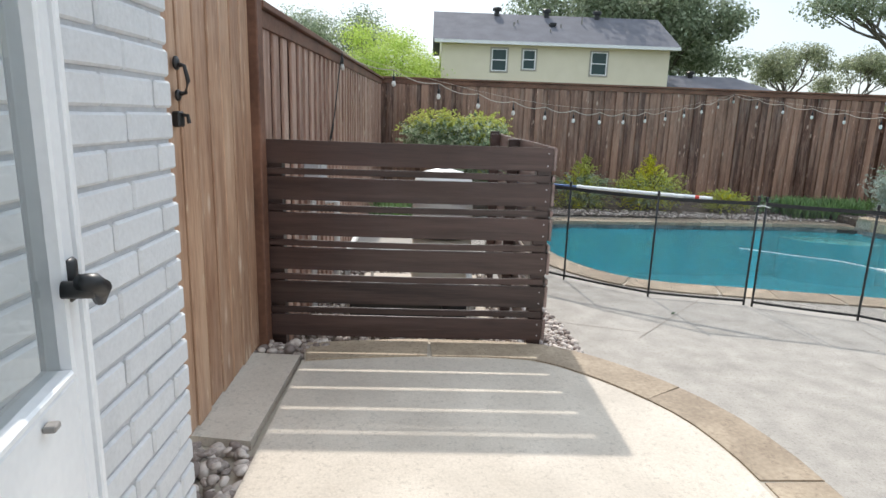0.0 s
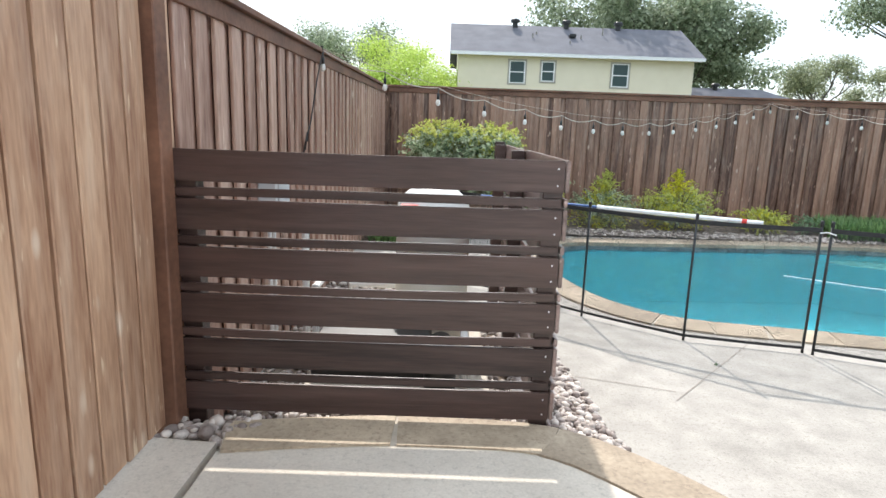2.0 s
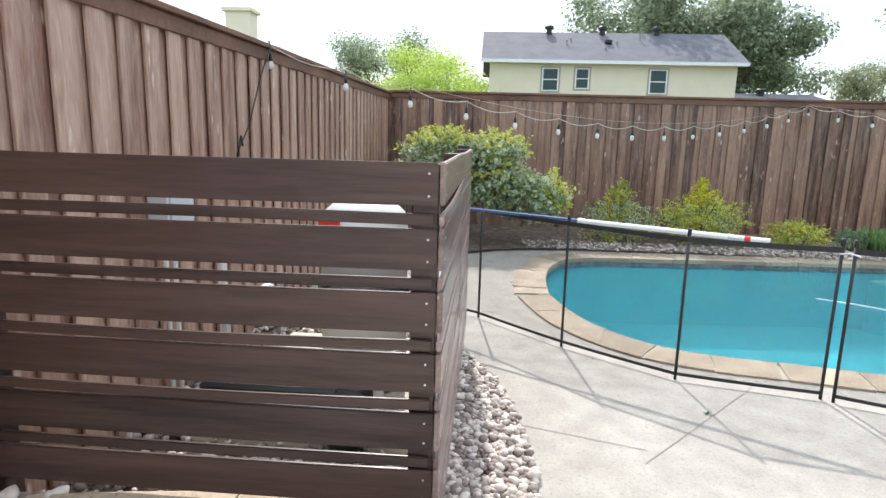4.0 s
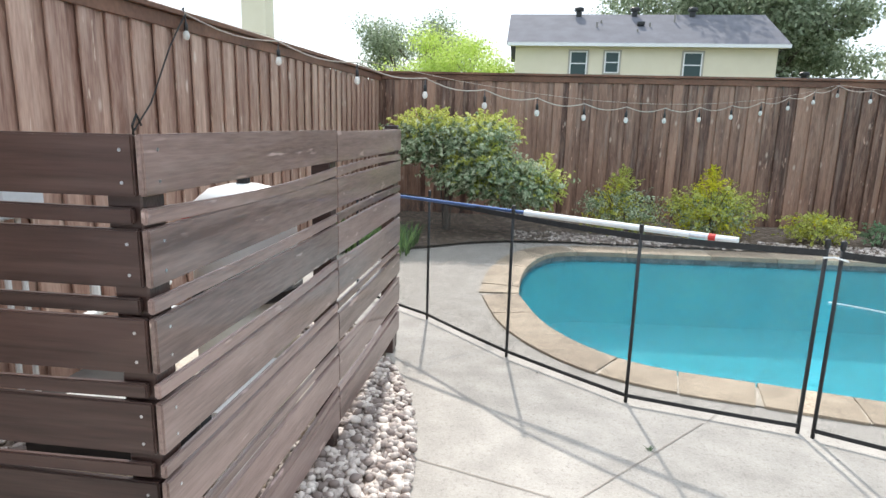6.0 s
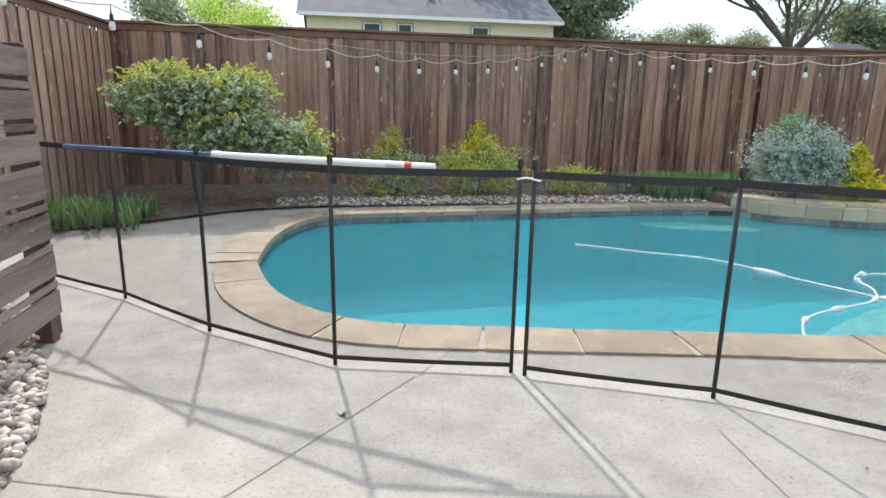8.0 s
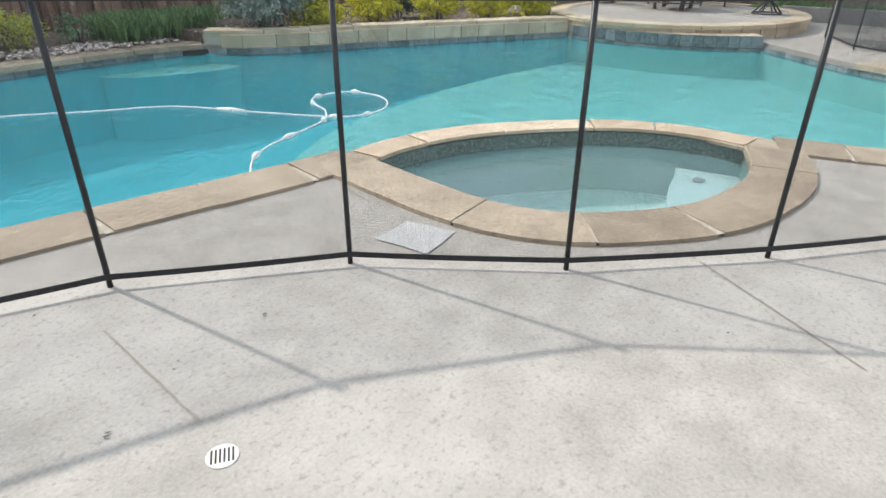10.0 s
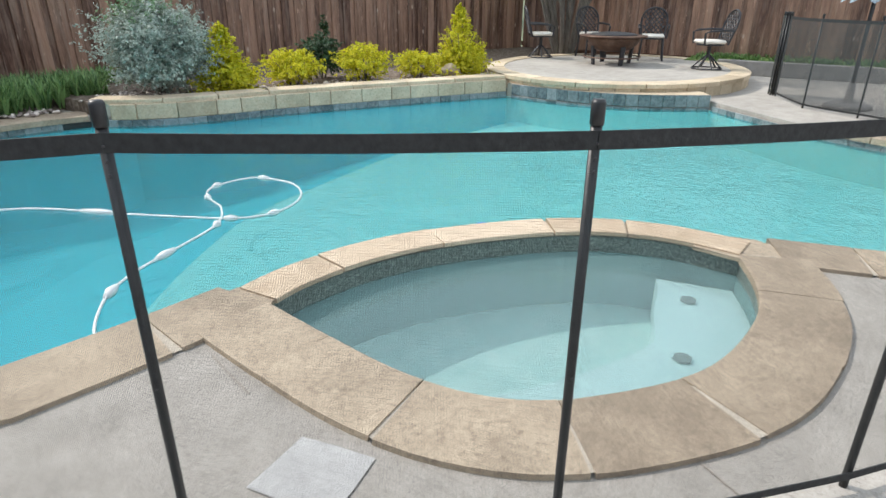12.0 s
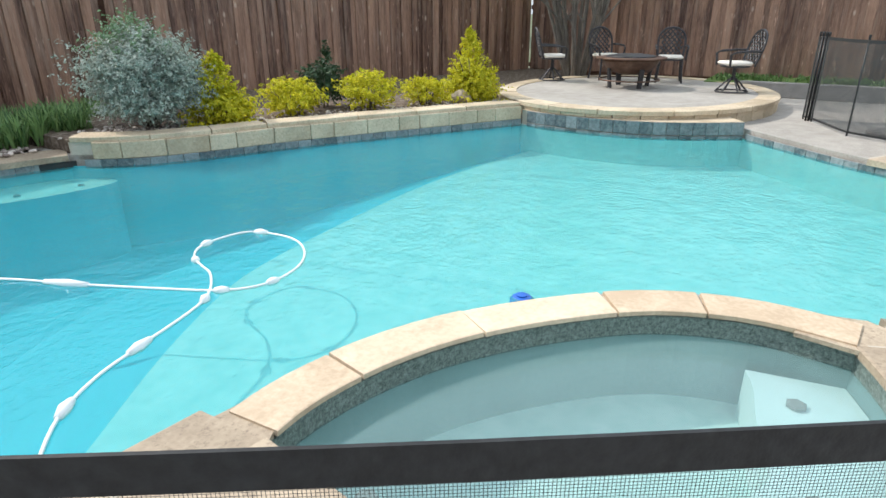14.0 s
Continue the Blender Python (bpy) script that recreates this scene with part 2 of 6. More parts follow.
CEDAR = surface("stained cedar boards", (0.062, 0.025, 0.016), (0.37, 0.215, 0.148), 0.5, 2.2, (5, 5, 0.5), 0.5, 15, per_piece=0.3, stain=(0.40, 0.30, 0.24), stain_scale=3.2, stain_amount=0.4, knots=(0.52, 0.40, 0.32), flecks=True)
# Side fence and gate: the light reaching them is put into lighter cedar tones.
CEDAR_SIDE_LIT = surface("brown stained cedar of the side fence, lit tone", (0.20, 0.098, 0.070), (0.56, 0.375, 0.29), 0.5, 2.2, (5, 5, 0.6), 0.5, 15, per_piece=0.22, stain=(0.60, 0.46, 0.38), stain_scale=3.2, stain_amount=0.4, knots=(0.66, 0.54, 0.45), flecks=True)
CEDAR_GATE_LIT = surface("red-brown gate cedar, lit tone", (0.22, 0.10, 0.055), (0.56, 0.36, 0.235), 0.5, 2.2, (5, 5, 0.6), 0.5, 15, per_piece=0.25, stain=(0.62, 0.46, 0.34), stain_scale=3.2, stain_amount=0.45, knots=(0.68, 0.54, 0.42), flecks=True)
CEDAR_DARK = surface("dark stained cedar trim", (0.085, 0.035, 0.02), (0.23, 0.11, 0.066), 0.6, 2.0, (1, 1, 1), 0.3, 30)
# Screen boards: shade is put into the front's colour, light into the side's.
SCREEN_SHADED = surface("stained espresso boards, shaded front tone", (0.020, 0.0105, 0.0092), (0.072, 0.040, 0.034), 0.36, 1.3, (0.8, 14, 14), 0.35, 9, per_piece=0.25, coat=0.18, stain=(0.15, 0.10, 0.085), stain_scale=1.6, stain_amount=0.3)
# Side copy: real wear, plus the light on this side in its tone.
SCREEN_SIDE_LIT = surface("sun-worn stained espresso boards, lit side tone", (0.12, 0.080, 0.070), (0.35, 0.25, 0.222), 0.34, 1.3, (9, 0.8, 9), 0.4, 12, per_piece=0.25, coat=0.3, stain=(0.46, 0.36, 0.32), stain_scale=1.6, stain_amount=0.35, flecks=True)
BRICK = surface("grey-white painted brick", (0.56, 0.57, 0.585), (0.70, 0.71, 0.725), 0.7, 9, bump=0.45, fine=70, per_piece=0.15, stain=(0.48, 0.48, 0.49), stain_scale=9, stain_amount=0.4)
PAINTED_MORTAR = surface("painted mortar", (0.42, 0.43, 0.45), (0.54, 0.55, 0.57), 0.8, 20, bump=0.5)
WHITE = surface("white enamel paint", (0.74, 0.75, 0.77), (0.84, 0.85, 0.86), 0.35, 3, bump=0.04)
BLACK = surface("black powder-coated metal", (0.005, 0.005, 0.006), (0.018, 0.019, 0.021), 0.42, 20, bump=0.05)
IRON = surface("weathered dark cast aluminium", (0.018, 0.018, 0.022), (0.07, 0.068, 0.072), 0.5, 12, bump=0.25, metal=0.4)
RUST = surface("rusty dark steel", (0.05, 0.028, 0.02), (0.16, 0.085, 0.055), 0.6, 7, bump=0.4, metal=0.3, stain=(0.3, 0.22, 0.17), stain_scale=4, stain_amount=0.4)
CLOTH = screen_cloth("black fence mesh", 0.845)
CLOTH_DENSE = screen_cloth("grey weathered fence mesh", 0.66)
BAND = surface("black webbing", (0.008, 0.009, 0.010), (0.022, 0.024, 0.026), 0.7, 60, bump=0.2)
CUSHION = surface("cream cushion cloth", (0.66, 0.61, 0.54), (0.8, 0.76, 0.7), 0.9, 10, bump=0.2)
POOL_WATER = water("pool water", (0.65, 0.925, 0.915), 0.15, (0.06, 0.445, 0.52), 0.32)
SPA_WATER = water("spa water", (0.80, 0.91, 0.92), 0.03, (0.32, 0.47, 0.47), 0.28)
# Light lost in deep water is put into this bluer, darker plaster.
PLASTER = surface("pool plaster with deep-water tint", (0.065, 0.47, 0.60), (0.105, 0.54, 0.66), 0.7, 1.2, bump=0.1)
# Paler for shallow water; its mottling paints rippled light on the floor.
PLASTER_CAUSTIC = surface("pale aqua pool plaster with caustic mottle", (0.49, 0.68, 0.64), (0.71, 0.83, 0.78), 0.7, 5.0, bump=0.15, fine=14)
DAM_STONE = surface("cream sandstone of the spa edge", (0.46, 0.35, 0.24), (0.72, 0.58, 0.43), 0.75, 5.0, bump=0.4, fine=40, per_piece=0.25, stain=(0.60, 0.46, 0.33), stain_scale=3.0, stain_amount=0.4)
# Paler than the spa plaster: sunlight on the bench is put into its colour.
SPA_SEAT_LIT = surface("spa bench plaster, sunlight in its colour", (0.66, 0.78, 0.76), (0.80, 0.88, 0.86), 0.7, 3, bump=0.1)
SPA_PLASTER = surface("grey-green spa plaster", (0.21, 0.325, 0.335), (0.30, 0.42, 0.425), 0.7, 2, bump=0.1)
TILE = surface("blue-grey slate pool tile", (0.06, 0.085, 0.095), (0.24, 0.275, 0.285), 0.4, 22, bump=0.6, fine=70, per_piece=0.3, stain=(0.42, 0.43, 0.42), stain_scale=16, stain_amount=0.35)
SPA_TILE = surface("green-black pebble tile", (0.03, 0.05, 0.047), (0.26, 0.32, 0.29), 0.35, 55, bump=0.8, fine=120)
STONE = surface("river stones", (0.23, 0.185, 0.165), (0.64, 0.57, 0.515), 0.7, 4, bump=0.2, fine=50, per_piece=0.75)
STONE_BED = surface("river stones in bed", (0.23, 0.185, 0.165), (0.64, 0.57, 0.515), 0.7, 4, bump=0.2, fine=50, per_piece=0.75, island=True)
SOIL = surface("bark mulch and soil", (0.045, 0.03, 0.02), (0.19, 0.14, 0.10), 0.95, 14, bump=0.9, fine=60, stain=(0.42, 0.36, 0.31), stain_scale=14, stain_amount=0.5)
LAWN = surface("lawn ground", (0.05, 0.10, 0.02), (0.12, 0.2, 0.04), 0.9, 5, bump=0.5)
EARTH = surface("distant ground", (0.08, 0.10, 0.05), (0.16, 0.17, 0.09), 0.95, 0.3, bump=0.2)
GRASS = leaves("grass blades", (0.06, 0.14, 0.02), (0.15, 0.28, 0.05))
BARK = surface("grey brown bark", (0.06, 0.05, 0.042), (0.20, 0.178, 0.152), 0.9, 6, (3, 3, 0.7), 0.7, 40)
YELLOW = leaves("golden shrub leaves", (0.38, 0.40, 0.012), (0.84, 0.76, 0.05), 0.45)
PRIVET = leaves("variegated privet leaves", (0.10, 0.18, 0.07), (0.64, 0.69, 0.50), 0.42)
PRIVET_TIP = leaves("yellow-green privet tips", (0.32, 0.37, 0.06), (0.66, 0.66, 0.20), 0.4)
SAGE = leaves("silver sage leaves", (0.22, 0.27, 0.225), (0.50, 0.56, 0.49), 0.2)
SAGE_GREEN = leaves("green sage tips", (0.12, 0.22, 0.11), (0.26, 0.40, 0.22), 0.25)
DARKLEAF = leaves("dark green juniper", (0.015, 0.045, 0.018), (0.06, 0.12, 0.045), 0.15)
STRAP = leaves("green strap leaves", (0.06, 0.14, 0.045), (0.24, 0.38, 0.13), 0.3)
TREELEAF = leaves("spring tree leaves", (0.12, 0.17, 0.09), (0.44, 0.50, 0.35), 0.4)
DARKLEAF_FAR = leaves("dark oak leaves", (0.03, 0.06, 0.025), (0.13, 0.19, 0.08), 0.3)
LIMELEAF = leaves("lime green tree leaves", (0.34, 0.48, 0.07), (0.66, 0.78, 0.22), 0.45)
OLIVELEAF = leaves("olive tree leaves", (0.20, 0.23, 0.14), (0.42, 0.45, 0.28), 0.4)
SHINGLE = surface("grey asphalt shingles", (0.085, 0.088, 0.105), (0.145, 0.148, 0.175), 0.9, 1.2, (1, 1, 1), 0.5, 18)
SIDING = surface("cream lap siding", (0.76, 0.69, 0.54), (0.83, 0.76, 0.61), 0.7, 1.5, bump=0.05)
TRIM = surface("taupe trim paint", (0.36, 0.33, 0.28), (0.42, 0.385, 0.33), 0.6, 5, bump=0.05)
PANE_DARK = plain("dark window glass", (0.02, 0.05, 0.05), 0.25)
GLASS = glass("door glass")
BULB = frosted("pale bulb glass")
WIRE = plain("black cable", (0.015, 0.014, 0.013), 0.5)
CORD = surface("weathered pale cord", (0.34, 0.28, 0.23), (0.56, 0.49, 0.42), 0.7, 10, bump=0.1)
SOCKET = plain("black lamp socket", (0.012, 0.012, 0.012), 0.4)
HOSE = plain("white hose plastic", (0.82, 0.84, 0.84), 0.35)
BLUE = plain("blue plastic", (0.02, 0.12, 0.5), 0.35)
RED = plain("red plastic", (0.6, 0.04, 0.03), 0.4)
ALU = surface("brushed aluminium", (0.55, 0.57, 0.6), (0.7, 0.72, 0.75), 0.3, 8, bump=0.03, metal=0.9)
BLUEALU = surface("blue anodised aluminium", (0.05, 0.10, 0.24), (0.10, 0.17, 0.36), 0.35, 8, bump=0.03, metal=0.5)
BEIGE = surface("beige equipment plastic", (0.55, 0.51, 0.42), (0.66, 0.62, 0.52), 0.5, 4, bump=0.05)
GREYBOX = surface("light grey enamelled steel", (0.5, 0.51, 0.52), (0.6, 0.61, 0.62), 0.45, 4, bump=0.05)
PVC = surface("white pvc pipe", (0.68, 0.68, 0.66), (0.78, 0.78, 0.76), 0.4, 5, bump=0.03)
PLAID = surface("blue plaid umbrella cloth", (0.12, 0.19, 0.27), (0.5, 0.55, 0.6), 0.9, 9, (6, 6, 1.2), 0.1, 30)
CEMENT = surface("grey cast cement", (0.2, 0.19, 0.18), (0.33, 0.31, 0.29), 0.9, 8, bump=0.4)


# ---- builders ----
U = 0.85  # metres to one unit of the plan


def plan(*pts):
    """Plan units to metres."""
    return [Vector((x * U, y * U)) for x, y in pts]


def mesh_of(bm, name, material, smooth=False):
    me = bpy.data.meshes.new(name)
    bm.normal_update()
    bm.to_mesh(me)
    bm.free()
    for m in material if isinstance(material, (list, tuple)) else [material]:
        me.materials.append(m)
    if smooth:
        me.polygons.foreach_set("use_smooth", [True] * len(me.polygons))
    return me


def thing(name, bm, material, label="", category="", group="", kind="", smooth=False, at=None):
    ob = new(name, mesh_of(bm, name, material, smooth) if bm else None)
    if at:
        ob.matrix_world = at if isinstance(at, Matrix) else Matrix.Translation(at)
    return tagged(ob, label, category, group, kind)


def part(name, bm, material, parent, label="", smooth=False, at=None):
    data = bm if isinstance(bm, bpy.types.Mesh) else mesh_of(bm, name, material, smooth)
    ob = new(name, data)
    ob.parent = parent
    if at is not None:
        ob.matrix_basis = at if isinstance(at, Matrix) else Matrix.Translation(at)
    return tagged(ob, label)


def box(bm, lo, hi, bevel=0.0, m=None):
    """A box between two corners, its edges bevelled."""
    r = bmesh.ops.create_cube(bm, size=1.0)
    s = [hi[i] - lo[i] for i in range(3)]
    c = [(hi[i] + lo[i]) / 2 for i in range(3)]
    bmesh.ops.transform(bm, matrix=Matrix.Translation(c) @ Matrix.Diagonal((*s, 1)), verts=r["verts"])
    vs = r["verts"]
    if bevel:
        es = list({e for v in vs for e in v.link_edges})
        out = bmesh.ops.bevel(bm, geom=es, offset=bevel, segments=1, affect="EDGES")
        vs = list({v for f in out["faces"] for v in f.verts} | {v for v in vs if v.is_valid})
    if m is not None:
        bmesh.ops.transform(bm, matrix=m, verts=vs)
    return bm


def block(lo, hi, bevel=0.0, m=None):
    return box(bmesh.new(), lo, hi, bevel, m)


def tube(bm, pts, radius, sides=8, caps=True, closed=False):
    """A round bar along points; radius may be a list."""
    pts = [Vector(p) for p in pts]
    rings, k = [], len(pts)
    up = Vector((0, 0, 1))
    for i, p in enumerate(pts):
        a = pts[(i - 1) % k] if closed or i else p
        c = pts[(i + 1) % k] if closed or i < k - 1 else p
        d = (c - a).normalized()
        side = d.cross(up if abs(d.z) < 0.95 else Vector((1, 0, 0))).normalized()
        other = side.cross(d)
        r = radius[i] if isinstance(radius, (list, tuple)) else radius
        rings.append([bm.verts.new(p + r * (math.cos(q) * side + math.sin(q) * other)) for q in (2 * math.pi * j / sides for j in range(sides))])
    for i in range(k if closed else k - 1):
        a, b = rings[i], rings[(i + 1) % k]
        for j in range(sides):
            bm.faces.new((a[j], a[(j + 1) % sides], b[(j + 1) % sides], b[j]))
    if caps and not closed:
        bm.faces.new(rings[0][::-1])
        bm.faces.new(rings[-1])
    return bm


def lathe(bm, profile, sides=24, m=None):
    """A turned shape from (radius, z) pairs."""
    rings = []
    for r, z in profile:
        rings.append([bm.verts.new((r * math.cos(2 * math.pi * j / sides), r * math.sin(2 * math.pi * j / sides), z)) for j in range(sides)])
    for a, b in zip(rings, rings[1:]):
        for j in range(sides):
            bm.faces.new((a[j], a[(j + 1) % sides], b[(j + 1) % sides], b[j]))
    bm.faces.new(rings[0][::-1])
    bm.faces.new(rings[-1])
    if m is not None:
        bmesh.ops.transform(bm, matrix=m, verts=[v for r in rings for v in r])
    return bm


def smooth_line(pts, steps=6, closed=False):
    """A Catmull-Rom line through points."""
    k, out = len(pts), []
    for i in range(k if closed else k - 1):
        p = [pts[(i + j) % k] if closed else pts[min(max(i + j, 0), k - 1)] for j in (-1, 0, 1, 2)]
        for s in range(steps):
            t = s / steps
            out.append(0.5 * (2 * p[1] + (p[2] - p[0]) * t + (2 * p[0] - 5 * p[1] + 4 * p[2] - p[3]) * t * t + (3 * p[1] - p[0] - 3 * p[2] + p[3]) * t ** 3))
    if not closed:
        out.append(pts[-1].copy())
    return out


def resample(line, step):
    """Points at even steps along a line."""
    out, left = [line[0].copy()], step
    for a, b in zip(line, line[1:]):
        d = (b - a).length
        while d >= left:
            a = a + (b - a) * (left / d)
            d = (b - a).length
            out.append(a.copy())
            left = step
        left -= d
    return out


def grown(line, by, closed=True):
    """A line moved sideways, to its left where by is positive."""
    k, out = len(line), []
    for i in range(k):
        a = line[(i - 1) % k] if closed or i else line[i]
        b = line[(i + 1) % k] if closed or i < k - 1 else line[i]
        d = (b - a).normalized()
        out.append(line[i] + by * Vector((-d.y, d.x)))
    return out


def sheet(bm, loops, z, depth=0.0, holes_depth=None):
    """A flat plate with holes: the first loop is its rim. Sides go down by depth."""
    from mathutils.geometry import tessellate_polygon
    flat = [Vector((p.x, p.y, z)) for lp in loops for p in lp]
    vs = [bm.verts.new(p) for p in flat]
    for tri in tessellate_polygon([[Vector((p.x, p.y, 0)) for p in lp] for lp in loops]):
        f = bm.faces.new([vs[i] for i in tri])
        f.normal_update()
        if f.normal.z < 0:
            f.normal_flip()
    start = 0
    for n, lp in enumerate(loops):
        d = depth if n == 0 else (depth if holes_depth is None else holes_depth)
        if d:
            low = [bm.verts.new((p.x, p.y, z - d)) for p in lp]
            top = vs[start:start + len(lp)]
            k = len(lp)
            for i in range(k):
                bm.faces.new((top[i], low[i], low[(i + 1) % k], top[(i + 1) % k]))
        start += len(lp)
    return bm


def ribbon_wall(bm, line, z0, z1, closed=False):
    k = len(line)
    a = [bm.verts.new((p.x, p.y, z0)) for p in line]
    b = [bm.verts.new((p.x, p.y, z1)) for p in line]
    for i in range(k if closed else k - 1):
        j = (i + 1) % k
        bm.faces.new((a[i], a[j], b[j], b[i]))
    return bm


def kerb_pieces(name, parent, material, line, width, z, thick, lengths, rng, gap=0.012, closed=False, overhang=0.0, wobble=0.006, skew=0.05, nose=0.012):
    """Stones laid along a line, to its left, each an object of its own."""
    fine = resample(line + ([line[0]] if closed else []), 0.06)
    i = 0
    while i < len(fine) - 3:
        step = max(4, int(rng.uniform(*lengths) / 0.06))
        j = min(i + step, len(fine) - 1)
        if len(fine) - 1 - j < 4:
            j = len(fine) - 1
        seg = fine[i:j + 1]
        cut = max(1, len(seg) // 5)
        seg = seg[:-1:cut] + [seg[-1]] if len(seg) > 6 else seg
        inner, outer = grown(seg, -overhang, False), grown(seg, width + rng.uniform(-wobble, wobble), False)
        for end, sgn in ((0, 1), (-1, -1)):
            d = (seg[1] - seg[0] if end == 0 else seg[-1] - seg[-2]).normalized()
            inner[end] = inner[end] + sgn * d * (gap / 2)
            outer[end] = outer[end] + sgn * d * (gap / 2) + d * rng.uniform(-skew, skew)
        c = sum(seg, Vector((0, 0))) / len(seg)
        bm = bmesh.new()
        zz = z + rng.uniform(-0.002, 0.003)
        ti = [bm.verts.new((p.x - c.x, p.y - c.y, zz - nose * 0.4)) for p in inner]
        t2 = [bm.verts.new((*(p + (q - p).normalized() * nose - c), zz)) for p, q in zip(inner, outer)]
        to = [bm.verts.new((*(q + (p - q).normalized() * 0.004 - c), zz)) for p, q in zip(inner, outer)]
        bo = [bm.verts.new((p.x - c.x, p.y - c.y, zz - thick)) for p in outer]
        bi = [bm.verts.new((p.x - c.x, p.y - c.y, zz - thick)) for p in inner]
        k = len(seg)
        for n in range(k - 1):
            for a, b in ((ti, t2), (t2, to), (to, bo), (bi, ti), (bo, bi)):
                bm.faces.new((a[n], a[n + 1], b[n + 1], b[n]))
        for n in (0, k - 1):
            bm.faces.new((ti[n], t2[n], to[n], bo[n], bi[n]))
        bmesh.ops.recalc_face_normals(bm, faces=bm.faces)
        part(name, bm, material, parent, at=(c.x, c.y, 0))
        i = j


def leaf_cloud(bm, centre, radii, count, size, rng, shape="oval", shell=0.55, aspect=0.5, up=0.3, lump=0.25, flat_base=True, top=1.0):
    """Many small bent leaves gathered in lumps round a centre."""
    cx, cy, cz = centre
    lumps = [Vector((rng.uniform(-1, 1), rng.uniform(-1, 1), rng.uniform(-0.6, 1))).normalized() * rng.uniform(0.6, 0.95) for _ in range(16)]
    for _ in range(count):
        d = Vector((rng.gauss(0, 1), rng.gauss(0, 1), rng.gauss(0, 1))).normalized()
        r = shell + (1 - shell) * rng.random() ** 0.6
        near = max(d.dot(q) for q in lumps)
        r *= 1 - lump + lump * max(0.0, near) * 1.3
        if shape == "cone":
            h = rng.random() ** 1.5
            a = rng.uniform(0, 2 * math.pi)
            rr = (1 - h) ** 0.8 * (0.55 + 0.45 * rng.random()) * (1 + 0.18 * math.sin(3 * a + 9 * h))
            p = Vector((rr * radii[0] * math.cos(a), rr * radii[1] * math.sin(a), h * radii[2] * 2 - radii[2]))
            d = Vector((math.cos(a), math.sin(a), 0.7))
        else:
            p = Vector((d.x * radii[0] * r, d.y * radii[1] * r, d.z * radii[2] * r))
        if flat_base and p.z < -radii[2] * 0.96:
            continue
        o = Vector((cx, cy, cz)) + p
        n = (d + Vector((rng.uniform(-0.8, 0.8), rng.uniform(-0.8, 0.8), rng.uniform(-0.3, 0.8) + up))).normalized()
        t = n.cross(Vector((rng.uniform(-1, 1), rng.uniform(-1, 1), rng.uniform(-1, 1)))).normalized()
        s = size * rng.uniform(0.6, 1.4)
        b = n.cross(t)
        a0, a1 = o - t * s, o + t * s
        w = b * s * aspect
        v = [bm.verts.new(q) for q in (a0, o - w + n * s * 0.15, a1, o + w + n * s * 0.15)]
        bm.faces.new((v[0], v[1], v[2]))
        bm.faces.new((v[0], v[2], v[3]))
    return bm


def branch(bm, start, way, length, radius, rng, depth, tips, bend=0.25, split=3):
    """A tapered limb that forks; the ends are added to tips."""
    pts, rad, p, d = [Vector(start)], [radius], Vector(start), Vector(way).normalized()
    for i in range(4):
        d = (d + Vector((rng.uniform(-bend, bend), rng.uniform(-bend, bend), rng.uniform(-bend * 0.4, bend * 0.7)))).normalized()
        p = p + d * length / 4
        pts.append(p.copy())
        rad.append(radius * (1 - 0.15 * (i + 1)))
    tube(bm, pts, rad, 6 if radius > 0.03 else 4)
    if depth == 0:
        tips.append(p.copy())
        return
    for _ in range(split):
        q = pts[rng.choice((2, 3, 4))]
        w = (d + Vector((rng.uniform(-0.9, 0.9), rng.uniform(-0.9, 0.9), rng.uniform(-0.2, 0.7)))).normalized()
        branch(bm, q, w, length * rng.uniform(0.55, 0.8), radius * 0.5, rng, depth - 1, tips, bend, split)


